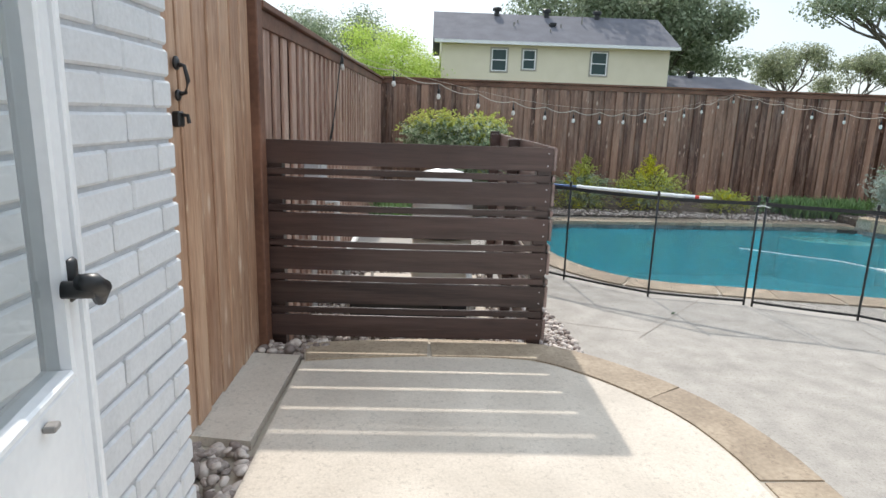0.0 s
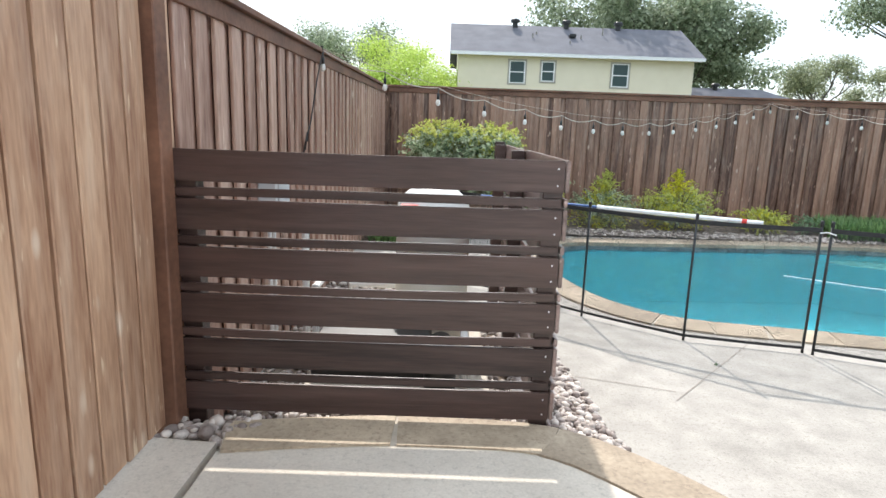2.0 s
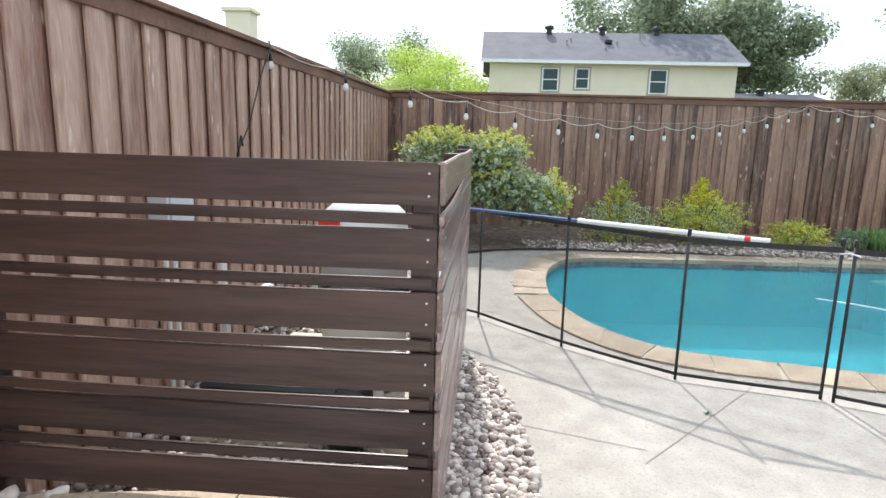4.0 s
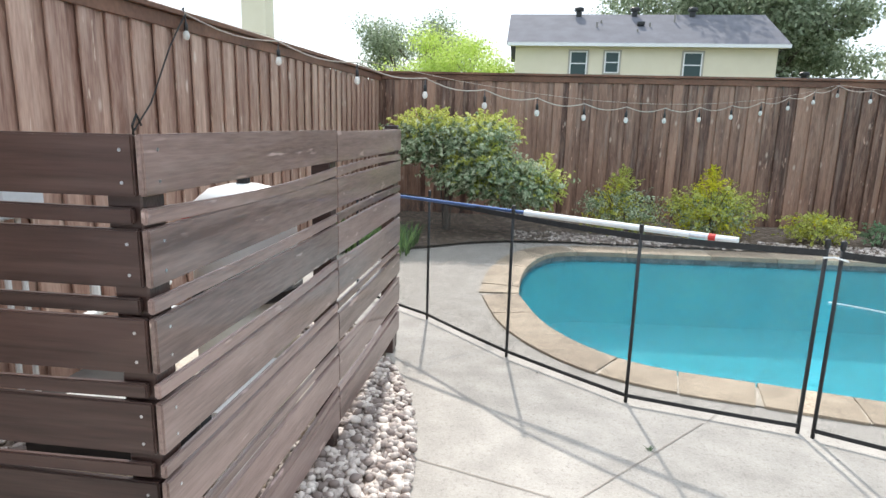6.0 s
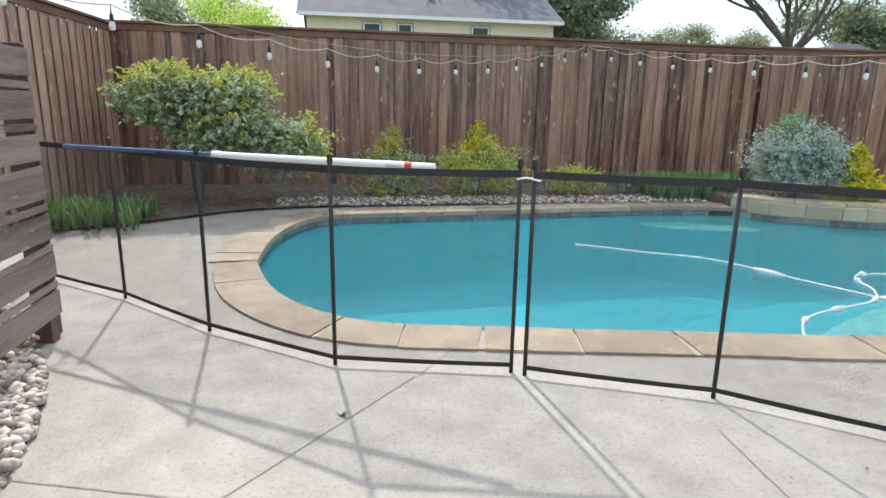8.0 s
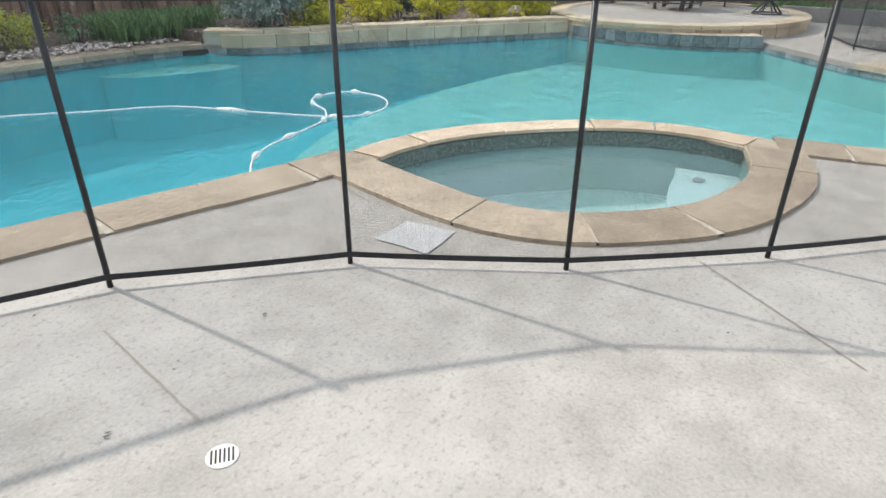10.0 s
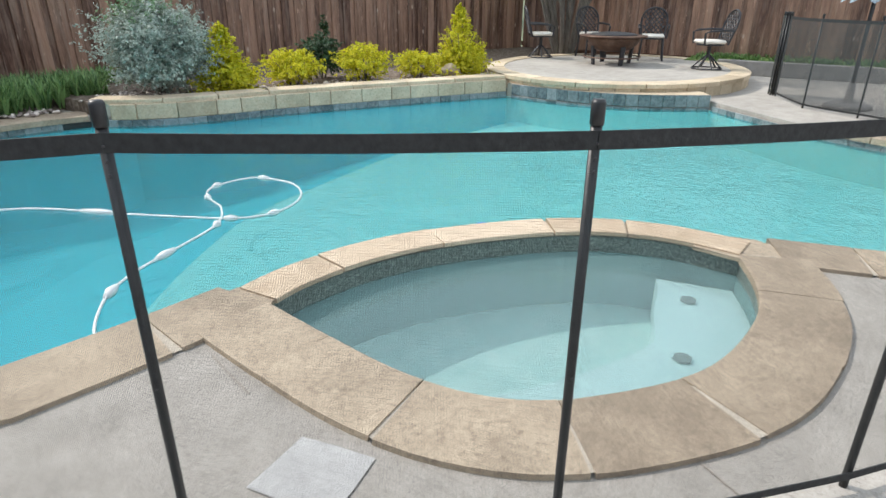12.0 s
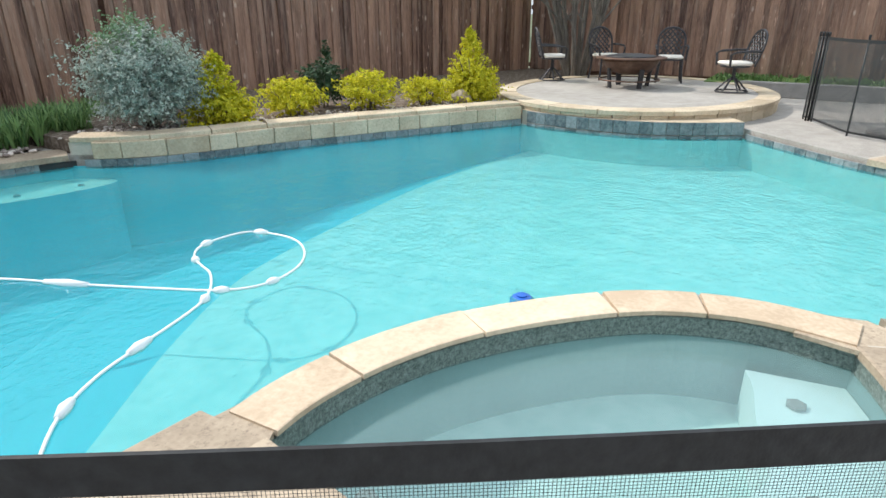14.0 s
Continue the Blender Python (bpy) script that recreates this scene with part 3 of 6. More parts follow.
def spray_cloud(bm, centre, radii, count, size, rng, shape="oval", aspect=0.45, droop=0.0):
    """Leaves set along many short twigs that reach out unevenly from the middle."""
    c = Vector(centre)
    per = 16
    for _ in range(max(8, count // per)):
        if shape == "cone":
            h = rng.random() ** 1.3
            a = rng.uniform(0, 2 * math.pi)
            w = (1 - h) ** 0.75 * rng.uniform(0.75, 1.12) * (1 + 0.22 * math.sin(4 * a + 11 * h))
            end = Vector((w * radii[0] * math.cos(a), w * radii[1] * math.sin(a), (h * 2 - 1) * radii[2] + rng.uniform(0, 0.18) * radii[2]))
            root = Vector((end.x * 0.25, end.y * 0.25, end.z - 0.25 * radii[2]))
        else:
            d = Vector((rng.gauss(0, 1), rng.gauss(0, 1), rng.gauss(0.25, 1))).normalized()
            k = rng.uniform(0.66, 1.0) + 0.30 * noise.noise(d * 2.1 + c * 3.0) + (0.18 if rng.random() < 0.12 else 0.0)
            end = Vector((d.x * radii[0], d.y * radii[1], d.z * radii[2])) * k
            if end.z < -0.95 * radii[2]:
                end.z = -0.95 * radii[2]
            root = end * 0.45
        way = end - root
        spread = max(0.02, way.length * 0.30)
        for i in range(per):
            t = rng.random() ** 0.7
            o = c + root + way * t + Vector((rng.uniform(-1, 1), rng.uniform(-1, 1), rng.uniform(-1, 1))) * spread * (1.05 - t)
            n = (way.normalized() * 0.5 + Vector((rng.uniform(-0.8, 0.8), rng.uniform(-0.8, 0.8), rng.uniform(-0.1, 1.1)))).normalized()
            t1 = n.cross(Vector((rng.uniform(-1, 1), rng.uniform(-1, 1), rng.uniform(-1, 1)))).normalized()
            s = size * rng.uniform(0.55, 1.35)
            w = n.cross(t1) * s * aspect
            v = [bm.verts.new(q) for q in (o - t1 * s, o - w + n * s * 0.2, o + t1 * s, o + w + n * s * 0.2)]
            bm.faces.new((v[0], v[1], v[2]))
            bm.faces.new((v[0], v[2], v[3]))
    return bm


STONE_MESHES = []


def stone_meshes():
    """Eight rounded pebbles about 1 across."""
    rng = random.Random(5)
    if not STONE_MESHES:
        for _ in range(8):
            bm = bmesh.new()
            bmesh.ops.create_icosphere(bm, subdivisions=2, radius=0.5)
            s = Vector((rng.uniform(0.9, 1.25), rng.uniform(0.65, 0.95), rng.uniform(0.45, 0.7)))
            off = Vector((rng.uniform(0, 50), 0, 0))
            for v in bm.verts:
                k = 1 + 0.22 * noise.noise(v.co * 2.2 + off)
                v.co = Vector((v.co.x * s.x, v.co.y * s.y, v.co.z * s.z)) * k
            STONE_MESHES.append(mesh_of(bm, "stone", STONE, True))
    return STONE_MESHES


def add_pebble(bm, p, size, rng):
    r = bmesh.ops.create_icosphere(bm, subdivisions=1, radius=0.5)
    m = Matrix.Translation(p) @ Euler((rng.uniform(-0.5, 0.5), rng.uniform(-0.5, 0.5), rng.uniform(0, 6.3))).to_matrix().to_4x4() @ Matrix.Diagonal((size * rng.uniform(0.9, 1.3), size * rng.uniform(0.65, 0.95), size * rng.uniform(0.45, 0.7), 1))
    bmesh.ops.transform(bm, matrix=m, verts=r["verts"])


def pebble_field(name, label, spots, size, rng):
    """One mesh of pebbles at given spots (fast: raw vertex arrays)."""
    tmp = bmesh.new()
    bmesh.ops.create_icosphere(tmp, subdivisions=1, radius=0.5)
    base = np.array([v.co[:] for v in tmp.verts])
    tris = np.array([[v.index for v in f.verts] for f in tmp.faces])
    tmp.free()
    vs, fs = [], []
    for p in spots:
        s = size * rng.uniform(0.6, 1.35)
        e = Euler((rng.uniform(-0.5, 0.5), rng.uniform(-0.5, 0.5), rng.uniform(0, 6.3))).to_matrix()
        m = np.array(e @ Matrix.Diagonal((s * rng.uniform(0.9, 1.3), s * rng.uniform(0.65, 0.95), s * rng.uniform(0.5, 0.75))))
        fs.append(tris + len(vs) * len(base))
        vs.append(base @ m.T + np.array(p))
    me = bpy.data.meshes.new(name)
    me.from_pydata(np.concatenate(vs).tolist(), [], np.concatenate(fs).tolist())
    me.polygons.foreach_set("use_smooth", [True] * len(me.polygons))
    me.materials.append(STONE_BED)
    return tagged(new(name, me), label, "gravel", kind="stuff")


def inside(p, loop):
    hit, k = False, len(loop)
    for i in range(k):
        a, b = loop[i], loop[(i + 1) % k]
        if (a.y > p.y) != (b.y > p.y) and p.x < (b.x - a.x) * (p.y - a.y) / (b.y - a.y) + a.x:
            hit = not hit
    return hit


# ---- ground, deck, pool ----
WATER_Z = -0.105
PATIO_Z = 0.33
TERRACE_Z = 0.19
BED_Z = 0.185

pool_ctrl = plan((2.31, 9.7), (2.62, 8.6), (3.25, 7.85), (4.2, 7.58), (5.5, 7.32), (6.6, 7.1), (7.55, 6.96), (8.52, 6.63), (9.06, 6.2), (9.44, 5.65), (9.57, 5.15), (9.52, 4.78))
pool_ctrl2 = plan((9.73, 3.97), (10.05, 3.1), (10.7, 2.4), (11.6, 2.2), (12.6, 2.6), (13.4, 3.5), (14.07, 4.6), (14.75, 5.34), (15.4, 6.0))
pool_ctrl3 = plan((15.0, 6.6), (14.74, 7.2), (14.66, 7.9), (14.72, 8.6), (14.88, 9.2))
pool_ctrl4 = plan((14.0, 9.72), (12.97, 10.31), (11.51, 11.1), (10.8, 11.4), (10.14, 11.76), (9.78, 12.1), (9.5, 12.5))
pool_ctrl5 = plan((8.8, 12.7), (7.6, 12.68), (6.0, 12.55), (4.4, 12.42), (3.15, 12.28), (2.62, 11.8), (2.36, 10.8))
seg_near, seg_right = smooth_line(pool_ctrl, 5), smooth_line([pool_ctrl[-1]] + pool_ctrl2, 4)
seg_terrace = smooth_line([pool_ctrl2[-1]] + pool_ctrl3, 4)
seg_bed = smooth_line([pool_ctrl3[-1]] + pool_ctrl4, 4)
seg_far = smooth_line([pool_ctrl4[-1]] + pool_ctrl5 + [pool_ctrl[0]], 4)
pool_line = seg_near[:-1] + seg_right[:-1] + seg_terrace[:-1] + seg_bed[:-1] + seg_far[:-1]

spa_front_ctrl = plan((7.16, 6.70), (7.08, 6.2), (7.03, 5.72), (7.1, 5.32), (7.33, 5.0), (7.78, 4.66), (8.38, 4.54), (8.8, 4.59), (9.2, 4.74))
spa_dam_ctrl = plan((9.2, 4.74), (9.23, 5.2), (9.06, 5.68), (8.7, 6.09), (8.28, 6.42), (7.86, 6.62), (7.46, 6.71), (7.16, 6.70))
seg_spa_front, seg_dam = smooth_line(spa_front_ctrl, 4), smooth_line(spa_dam_ctrl, 4)
spa_line = seg_spa_front[:-1] + seg_dam[:-1]

# far ground: one sheet to the horizon, open where the yard lies
yard = [Vector(p) for p in ((-0.95, -6.0), (18.2, -6.0), (18.2, 14.0), (-0.95, 14.0))]
rim = [Vector(p) for p in ((-900, -900), (900, -900), (900, 900), (-900, 900))]
thing("ground", sheet(bmesh.new(), [rim, yard], -0.06), EARTH, "grassy earth reaching to the horizon", "ground", kind="structure")

deck_rim = [Vector(p) for p in ((-0.95, -6.0), (18.2, -6.0), (18.2, 14.0), (-0.95, 14.0))]
deck = thing("pavement", sheet(bmesh.new(), [deck_rim, grown(pool_line, -0.05), grown(spa_line, -0.05)], 0.0, 0.0, 0.14), CONCRETE,
             "pale broom-finished concrete pool deck with faint stains", "pool deck", kind="structure")


def deck_joint(a, b, width=0.012):
    d = (b - a).normalized()
    n = Vector((-d.y, d.x)) * width / 2
    bm = bmesh.new()
    k = 12
    pts = [a + (b - a) * i / k + n * random.uniform(-0.5, 0.5) for i in range(k + 1)]
    lo = [bm.verts.new((*(p - n), 0.004)) for p in pts]
    hi = [bm.verts.new((*(p + n), 0.004)) for p in pts]
    for i in range(k):
        bm.faces.new((lo[i], lo[i + 1], hi[i + 1], hi[i]))
    part("control_joint", bm, JOINT, deck, "dark hairline joint")


for a, b in (((2.55, 5.72), (3.6, 6.89)), ((1.81, 6.126), (2.60, 5.88)), ((7.22, 4.65), (7.10, 4.46)), ((7.085, 4.438), (6.6, 3.7)), ((3.62, 6.9), (3.93, 7.3)), ((5.02, 6.07), (4.97, 5.32)), ((0.3, 9.6), (1.9, 9.62)), ((5.6, 2.0), (4.4, 5.2)), ((6.72, 6.55), (6.62, 6.2))):
    deck_joint(*plan(a, b), width=0.006)
patch_loop = plan((6.55, 5.84), (6.58, 5.70), (6.605, 5.55), (6.45, 5.52), (6.31, 5.505), (6.30, 5.66), (6.275, 5.82), (6.42, 5.83))
part("cement_patch", sheet(bmesh.new(), [patch_loop], 0.005), PATCH, deck, "white cement repair patch")

# pool shell
shell = bmesh.new()
ribbon_wall(shell, seg_near, -1.7, -0.10)
ribbon_wall(shell, seg_bed + seg_far[1:], -1.7, -0.10)
pool_shell = thing("pool", shell, PLASTER, "freeform swimming pool with blue plaster walls", "pool", kind="structure")
part("shallow_wall", ribbon_wall(bmesh.new(), seg_right + seg_terrace[1:], -0.9, -0.10), PLASTER_CAUSTIC, pool_shell, "pale aqua plaster wall of the shallow end")
edge_ctrl = smooth_line(plan((5.2, 6.3), (6.4, 7.5), (7.13, 8.0), (7.91, 8.5), (8.76, 8.93), (9.37, 9.09), (10.03, 9.17), (11.55, 9.29), (12.84, 9.27), (14.18, 9.1), (15.6, 8.85)), 6)
shallow_loop = edge_ctrl + plan((16.4, 5.0), (14.0, 1.2), (9.0, 1.2), (7.0, 4.5))
part("shallow_floor", sheet(bmesh.new(), [shallow_loop], -0.45, 0.0), PLASTER_CAUSTIC, pool_shell, "pale aqua plaster floor of the shallow end")
slope = bmesh.new()
low = grown(edge_ctrl, 1.5, False)
a = [slope.verts.new((p.x, p.y, -0.45)) for p in edge_ctrl]
b = [slope.verts.new((p.x, p.y, -0.95)) for p in low]
for i in range(len(a) - 1):
    slope.faces.new((a[i], a[i + 1], b[i + 1], b[i]))
part("floor_slope", slope, PLASTER, pool_shell)
part("deep_floor", sheet(bmesh.new(), [plan((1.5, 6.0), (17, 6.0), (17, 13.0), (1.5, 13.0))], -0.96), PLASTER, pool_shell)
ledge = smooth_line(plan((8.0, 12.65), (8.3, 12.2), (8.9, 11.95), (9.5, 11.85), (9.72, 12.0), (9.45, 12.45), (8.9, 12.72)), 4, True)
part("bench", sheet(bmesh.new(), [ledge], -0.22), PLASTER_CAUSTIC, pool_shell, "shallow underwater bench")
part("bench_wall", ribbon_wall(bmesh.new(), ledge, -1.0, -0.221, True), PLASTER, pool_shell)
for x, y in ((8.75, 12.2), (9.35, 12.05)):
    part("return_jet", lathe(bmesh.new(), [(0.03, 0), (0.03, 0.012), (0.02, 0.018)], 12), CEMENT, pool_shell, at=(x * U, y * U, -0.216))
water_ob = thing("water", sheet(bmesh.new(), [grown(pool_line, -0.004)], WATER_Z), POOL_WATER, "clear turquoise pool water with small ripples", "water", kind="structure")

# spa
spa = bmesh.new()
ribbon_wall(spa, spa_line, -0.75, -0.10, True)
spa_shell = thing("spa", spa, SPA_PLASTER, "lens-shaped spa basin with grey-green plaster", "spa", kind="structure")
part("spa_floor", sheet(bmesh.new(), [grown(spa_line, -0.01)], -0.74), SPA_PLASTER, spa_shell)
seat_edge = smooth_line(plan((7.30, 6.52), (7.20, 6.10), (7.25, 5.72), (7.47, 5.48), (7.68, 5.32), (7.95, 5.16), (8.26, 5.02), (8.40, 5.02)), 4)
seat_side = smooth_line(plan((8.40, 5.02), (8.68, 5.10), (8.94, 5.14), (9.12, 5.20)), 3)
seat_rim = [p + (sum(spa_line, Vector((0, 0))) / len(spa_line) - p) * 0.006 for p in seg_spa_front]
part("spa_bench", sheet(bmesh.new(), [seat_rim + seat_side[::-1] + seat_edge[::-1][1:]], -0.2, 0.5), SPA_SEAT_LIT, spa_shell, "underwater spa bench, pale with painted sunlight")
for x, y, z in ((8.89, 4.95, -0.195), (8.21, 4.84, -0.195), (7.33, 6.34, -0.195), (7.95, 5.75, -0.735)):
    part("drain_cover", lathe(bmesh.new(), [(0.042, 0), (0.042, 0.01), (0.028, 0.016)], 6), CEMENT, spa_shell, "dark drain cover", at=(x * U, y * U, z))
thing("spa_water", sheet(bmesh.new(), [grown(spa_line, -0.004)], WATER_Z), SPA_WATER, "still clear spa water", "water", kind="structure")
tiles_spa = part("tile_band", ribbon_wall(bmesh.new(), grown(spa_line, 0.006), -0.112, -0.012, True), SPA_TILE, spa_shell, "dark pebble tile band")

# tile band of the pool, piece by piece on the low wall
rng = random.Random(11)


def tile_course(parent, line, z0, z1, step, into):
    pts = resample(line, step)
    me = {}
    for a, b in zip(pts, pts[1:]):
        d = b - a
        if "m" not in me:
            w = step - 0.004
            me["m"] = mesh_of(block((-w / 2, -0.008, z0), (w / 2, 0.008, z1), 0.003), "tile", TILE)
        mid = (a + b) / 2 + Vector((-d.y, d.x)).normalized() * into
        part("tile", me["m"], TILE, parent, at=Matrix.Translation((mid.x, mid.y, 0)) @ Matrix.Rotation(math.atan2(d.y, d.x), 4, "Z"))


tile_course(pool_shell, seg_far, -0.13, -0.045, 0.155, 0.0)
tile_course(pool_shell, seg_bed, -0.13, -0.035, 0.155, 0.0)
tile_course(pool_shell, seg_right, -0.13, -0.045, 0.155, 0.0)
part("tile_band", ribbon_wall(bmesh.new(), seg_near, -0.2, -0.045), TILE, pool_shell, "slate tile band")

# stone edging round pool and spa
def strip_under(line):
    return sheet(bmesh.new(), [grown(line, -0.33, False) + grown(line, -0.045, False)[::-1]], 0.009)


coping = thing("pool_coping", strip_under(seg_far), MORTAR, "tan flagstone coping round the pool", "coping", kind="structure")
part("mortar_bed", strip_under([p for p in seg_near if p.x < 7.2 * U]), MORTAR, coping)
part("mortar_bed", strip_under([p for p in seg_right if p.y < 4.72 * U]), MORTAR, coping)
kerb_pieces("flagstone", coping, FLAG, [p for p in seg_near if p.x < 7.2 * U], -0.34, 0.016, 0.06, (0.45, 0.85), rng, overhang=-0.03)
kerb_pieces("flagstone", coping, FLAG, [p for p in seg_right if p.y < 4.72 * U], -0.34, 0.016, 0.06, (0.45, 0.8), rng, overhang=-0.03)
kerb_pieces("flagstone", coping, FLAG, seg_far, -0.36, 0.016, 0.06, (0.5, 0.95), rng, overhang=-0.03)
spa_coping = thing("spa_coping", sheet(bmesh.new(), [grown(seg_spa_front, -0.315, False) + grown(seg_spa_front, -0.03, False)[::-1]], 0.016), MORTAR, "tan flagstone ring round the spa", "coping", kind="structure")
part("mortar_bed", sheet(bmesh.new(), [grown(seg_dam, -0.19, False) + grown(seg_dam, -0.005, False)[::-1]], 0.004), MORTAR, spa_coping)
kerb_pieces("flagstone", spa_coping, FLAG, seg_spa_front, -0.325, 0.02, 0.04, (0.36, 0.56), rng, overhang=-0.02, skew=0.018, gap=0.006)
kerb_pieces("flagstone", spa_coping, DAM_STONE, seg_dam, -0.205, 0.024, 0.024, (0.45, 0.7), rng, overhang=-0.02, skew=0.02, nose=0.006)

for corner in (((9.12, 4.66), (9.18, 5.02), (9.46, 4.98), (9.52, 4.70), (9.40, 4.48), (9.22, 4.50)), ((6.86, 6.62), (6.92, 7.02), (7.28, 6.96), (7.26, 6.72), (7.14, 6.66), (7.05, 6.58))):
    part("flagstone", sheet(bmesh.new(), [plan(*corner)], 0.0135, 0.02), FLAG, spa_coping)

# raised bed wall along the pool
bed_wall = thing("raised_bed_wall", ribbon_wall(bmesh.new(), grown(seg_bed, -0.05, False), -0.05, BED_Z - 0.055), MORTAR, "low cream stone wall of the raised bed", "garden wall", kind="structure")
pts = [q for i, q in enumerate(resample(seg_bed, 0.14)) if i % 8 in (0, 3, 5)]
for a, b in zip(pts, pts[1:]):
    d = b - a
    w = d.length - 0.006
    mid = (a + b) / 2 + Vector((d.y, -d.x)).normalized() * 0.075
    m = Matrix.Translation((mid.x, mid.y, 0)) @ Matrix.Rotation(math.atan2(d.y, d.x), 4, "Z")
    part("stone_block", block((-w / 2, -0.08, -0.035), (w / 2, 0.08, BED_Z - 0.05), 0.008), LIMESTONE, bed_wall, at=m)
kerb_pieces("cap_stone", bed_wall, LIMESTONE, seg_bed, -0.30, BED_Z, 0.052, (0.6, 1.1), rng, overhang=0.03, nose=0.02)

# raised round terrace with stone wall and tiled face
tc = Vector((17.5 * U, 8.15 * U))
circle = [tc + Vector((math.cos(q) * 2.78, math.sin(q) * 2.36)) * U for q in (2 * math.pi * i / 64 for i in range(64))]
terrace = thing("terrace", sheet(bmesh.new(), [circle], TERRACE_Z - 0.006, 0.30), CONCRETE, "raised round concrete terrace edged with stone", "terrace", kind="structure")
kerb_pieces("cap_stone", terrace, LIMESTONE, circle + [circle[0]], 0.24, TERRACE_Z + 0.006, 0.06, (0.6, 1.0), rng, overhang=0.05, nose=0.022)
wall_pts = resample(circle + [circle[0]], 0.33)
for a, b in zip(wall_pts, wall_pts[1:]):
    d = b - a
    mid = (a + b) / 2 + Vector((d.y, -d.x)).normalized() * 0.004
    m = Matrix.Translation((mid.x, mid.y, 0)) @ Matrix.Rotation(math.atan2(d.y, d.x), 4, "Z")
    w = d.length - 0.01
    over_pool = inside(mid + Vector((d.y, -d.x)).normalized() * 0.12, pool_line)
    z0 = 0.092 if over_pool else -0.02
    part("stone_block", block((-w / 2, -0.03, z0), (w / 2, 0.03, TERRACE_Z - 0.055), 0.006), LIMESTONE, terrace, at=m)
face_pts = resample(seg_terrace, 0.155)
pier = thing("pool_wall_face", ribbon_wall(bmesh.new(), grown(seg_terrace, -0.02, False), -0.6, 0.09), MORTAR, "slate-tiled pool face below the terrace", "pool wall", kind="structure")
tile_course(pier, seg_terrace, -0.13, -0.075, 0.155, 0.0)
tile_course(pier, seg_terrace, -0.066, 0.085, 0.155, 0.0)
lid = seg_terrace + [tc + Vector((-1.6, 0.6)), tc + Vector((-0.8, -1.2))]
part("coping_strip", sheet(bmesh.new(), [lid], 0.088), LIMESTONE, pier)

# planting beds
far_bed = plan((-0.8, 11.2), (0.5, 11.7), (1.7, 12.6), (2.8, 12.9), (4.3, 13.0), (6.0, 13.05), (8.0, 13.2), (9.0, 13.1), (9.5, 13.05), (9.6, 16.4), (-0.8, 16.4))
bm = sheet(bmesh.new(), [smooth_line(far_bed[:9], 4) + far_bed[9:]], 0.035)
thing("planting_bed", bm, SOIL, "mulch and pebble planting bed along the fence", "planting bed", kind="structure")
raised = [p for p in grown(seg_bed, -0.22, False)][::-1] + plan((15.0, 9.6), (15.8, 10.3), (17.6, 10.8), (21.6, 10.4), (21.6, 16.4), (9.6, 16.4))
thing("raised_planting_bed", sheet(bmesh.new(), [plan((9.6, 12.6)) + raised], BED_Z - 0.045, 0.2), SOIL, "dark mulch in the raised bed", "planting bed", kind="structure")

# lawn strip behind a low wall at the terrace's far side
lawn_wall = thing("retaining_wall", block((19.45 * U, -2.0, 0.0), (19.62 * U, 6.6 * U, 0.24), 0.01), CEMENT, "low stone retaining wall of the lawn strip", "garden wall", kind="structure")
thing("lawn", sheet(bmesh.new(), [[Vector(p) for p in ((19.62 * U, -2.0), (18.1, -2.0), (18.1, 6.2), (19.62 * U, 6.2))]], 0.2, 0.2), LAWN, "narrow strip of green lawn", "lawn", kind="structure")


# ---- patio landing ----
flag_outer = smooth_line(plan((-0.42, 4.43), (0.1, 4.52), (0.6, 4.56), (1.34, 4.5), (1.84, 4.13), (2.2, 3.64), (2.35, 3.2), (2.4, 2.75), (2.42, 1.8), (2.42, 0.4)), 5)
landing = flag_outer + plan((-1.0, 0.4), (-1.0, 4.5))
patio_base = thing("patio", sheet(bmesh.new(), [landing], PATIO_Z - 0.05, PATIO_Z), MORTAR, "raised concrete patio landing beside the house", "patio", kind="structure")
flag_in = grown(flag_outer, -0.285, False)
main_slab = [p for p in flag_in] + plan((-0.36, 0.4), (-0.37, 2.6), (-0.375, 4.15))
part("slab", sheet(bmesh.new(), [main_slab], PATIO_Z, 0.045), SLAB, patio_base, "grey concrete slab")
side_slab = plan((-0.41, 4.22), (-0.43, 3.09), (-0.78, 3.14), (-0.92, 3.55), (-0.93, 4.0), (-0.88, 4.26))
part("slab", sheet(bmesh.new(), [side_slab], PATIO_Z - 0.003, 0.045), SLAB, patio_base, "grey concrete slab")
kerb_pieces("flagstone", patio_base, FLAG, flag_outer, -0.275, PATIO_Z + 0.006, 0.05, (0.62, 0.95), rng, wobble=0.008, skew=0.02)
part("mortar_bed", sheet(bmesh.new(), [flag_outer + grown(flag_outer, -0.284, False)[::-1]], PATIO_Z - 0.002, 0.04), MORTAR, patio_base)

# ---- house: brick return and the wall with the doorway ----
BRICK_X, BRICK_END = -0.385, 2.08
house = thing("wall_house", block((-1.6, -0.2, 0.0), (BRICK_X - 0.012, BRICK_END - 0.012, 3.0)), PAINTED_MORTAR, "grey-white painted brick house wall", "wall", kind="structure")
me_full = mesh_of(block((-0.045, -0.132, -0.038), (0.0, 0.132, 0.038), 0.007), "brick", BRICK)
me_half = mesh_of(block((-0.045, -0.05, -0.038), (0.0, 0.05, 0.038), 0.007), "brick", BRICK)
me_end = mesh_of(block((-0.132, -0.045, -0.038), (0.132, 0.0, 0.038), 0.007), "brick", BRICK)
row, z = 0, PATIO_Z + 0.03
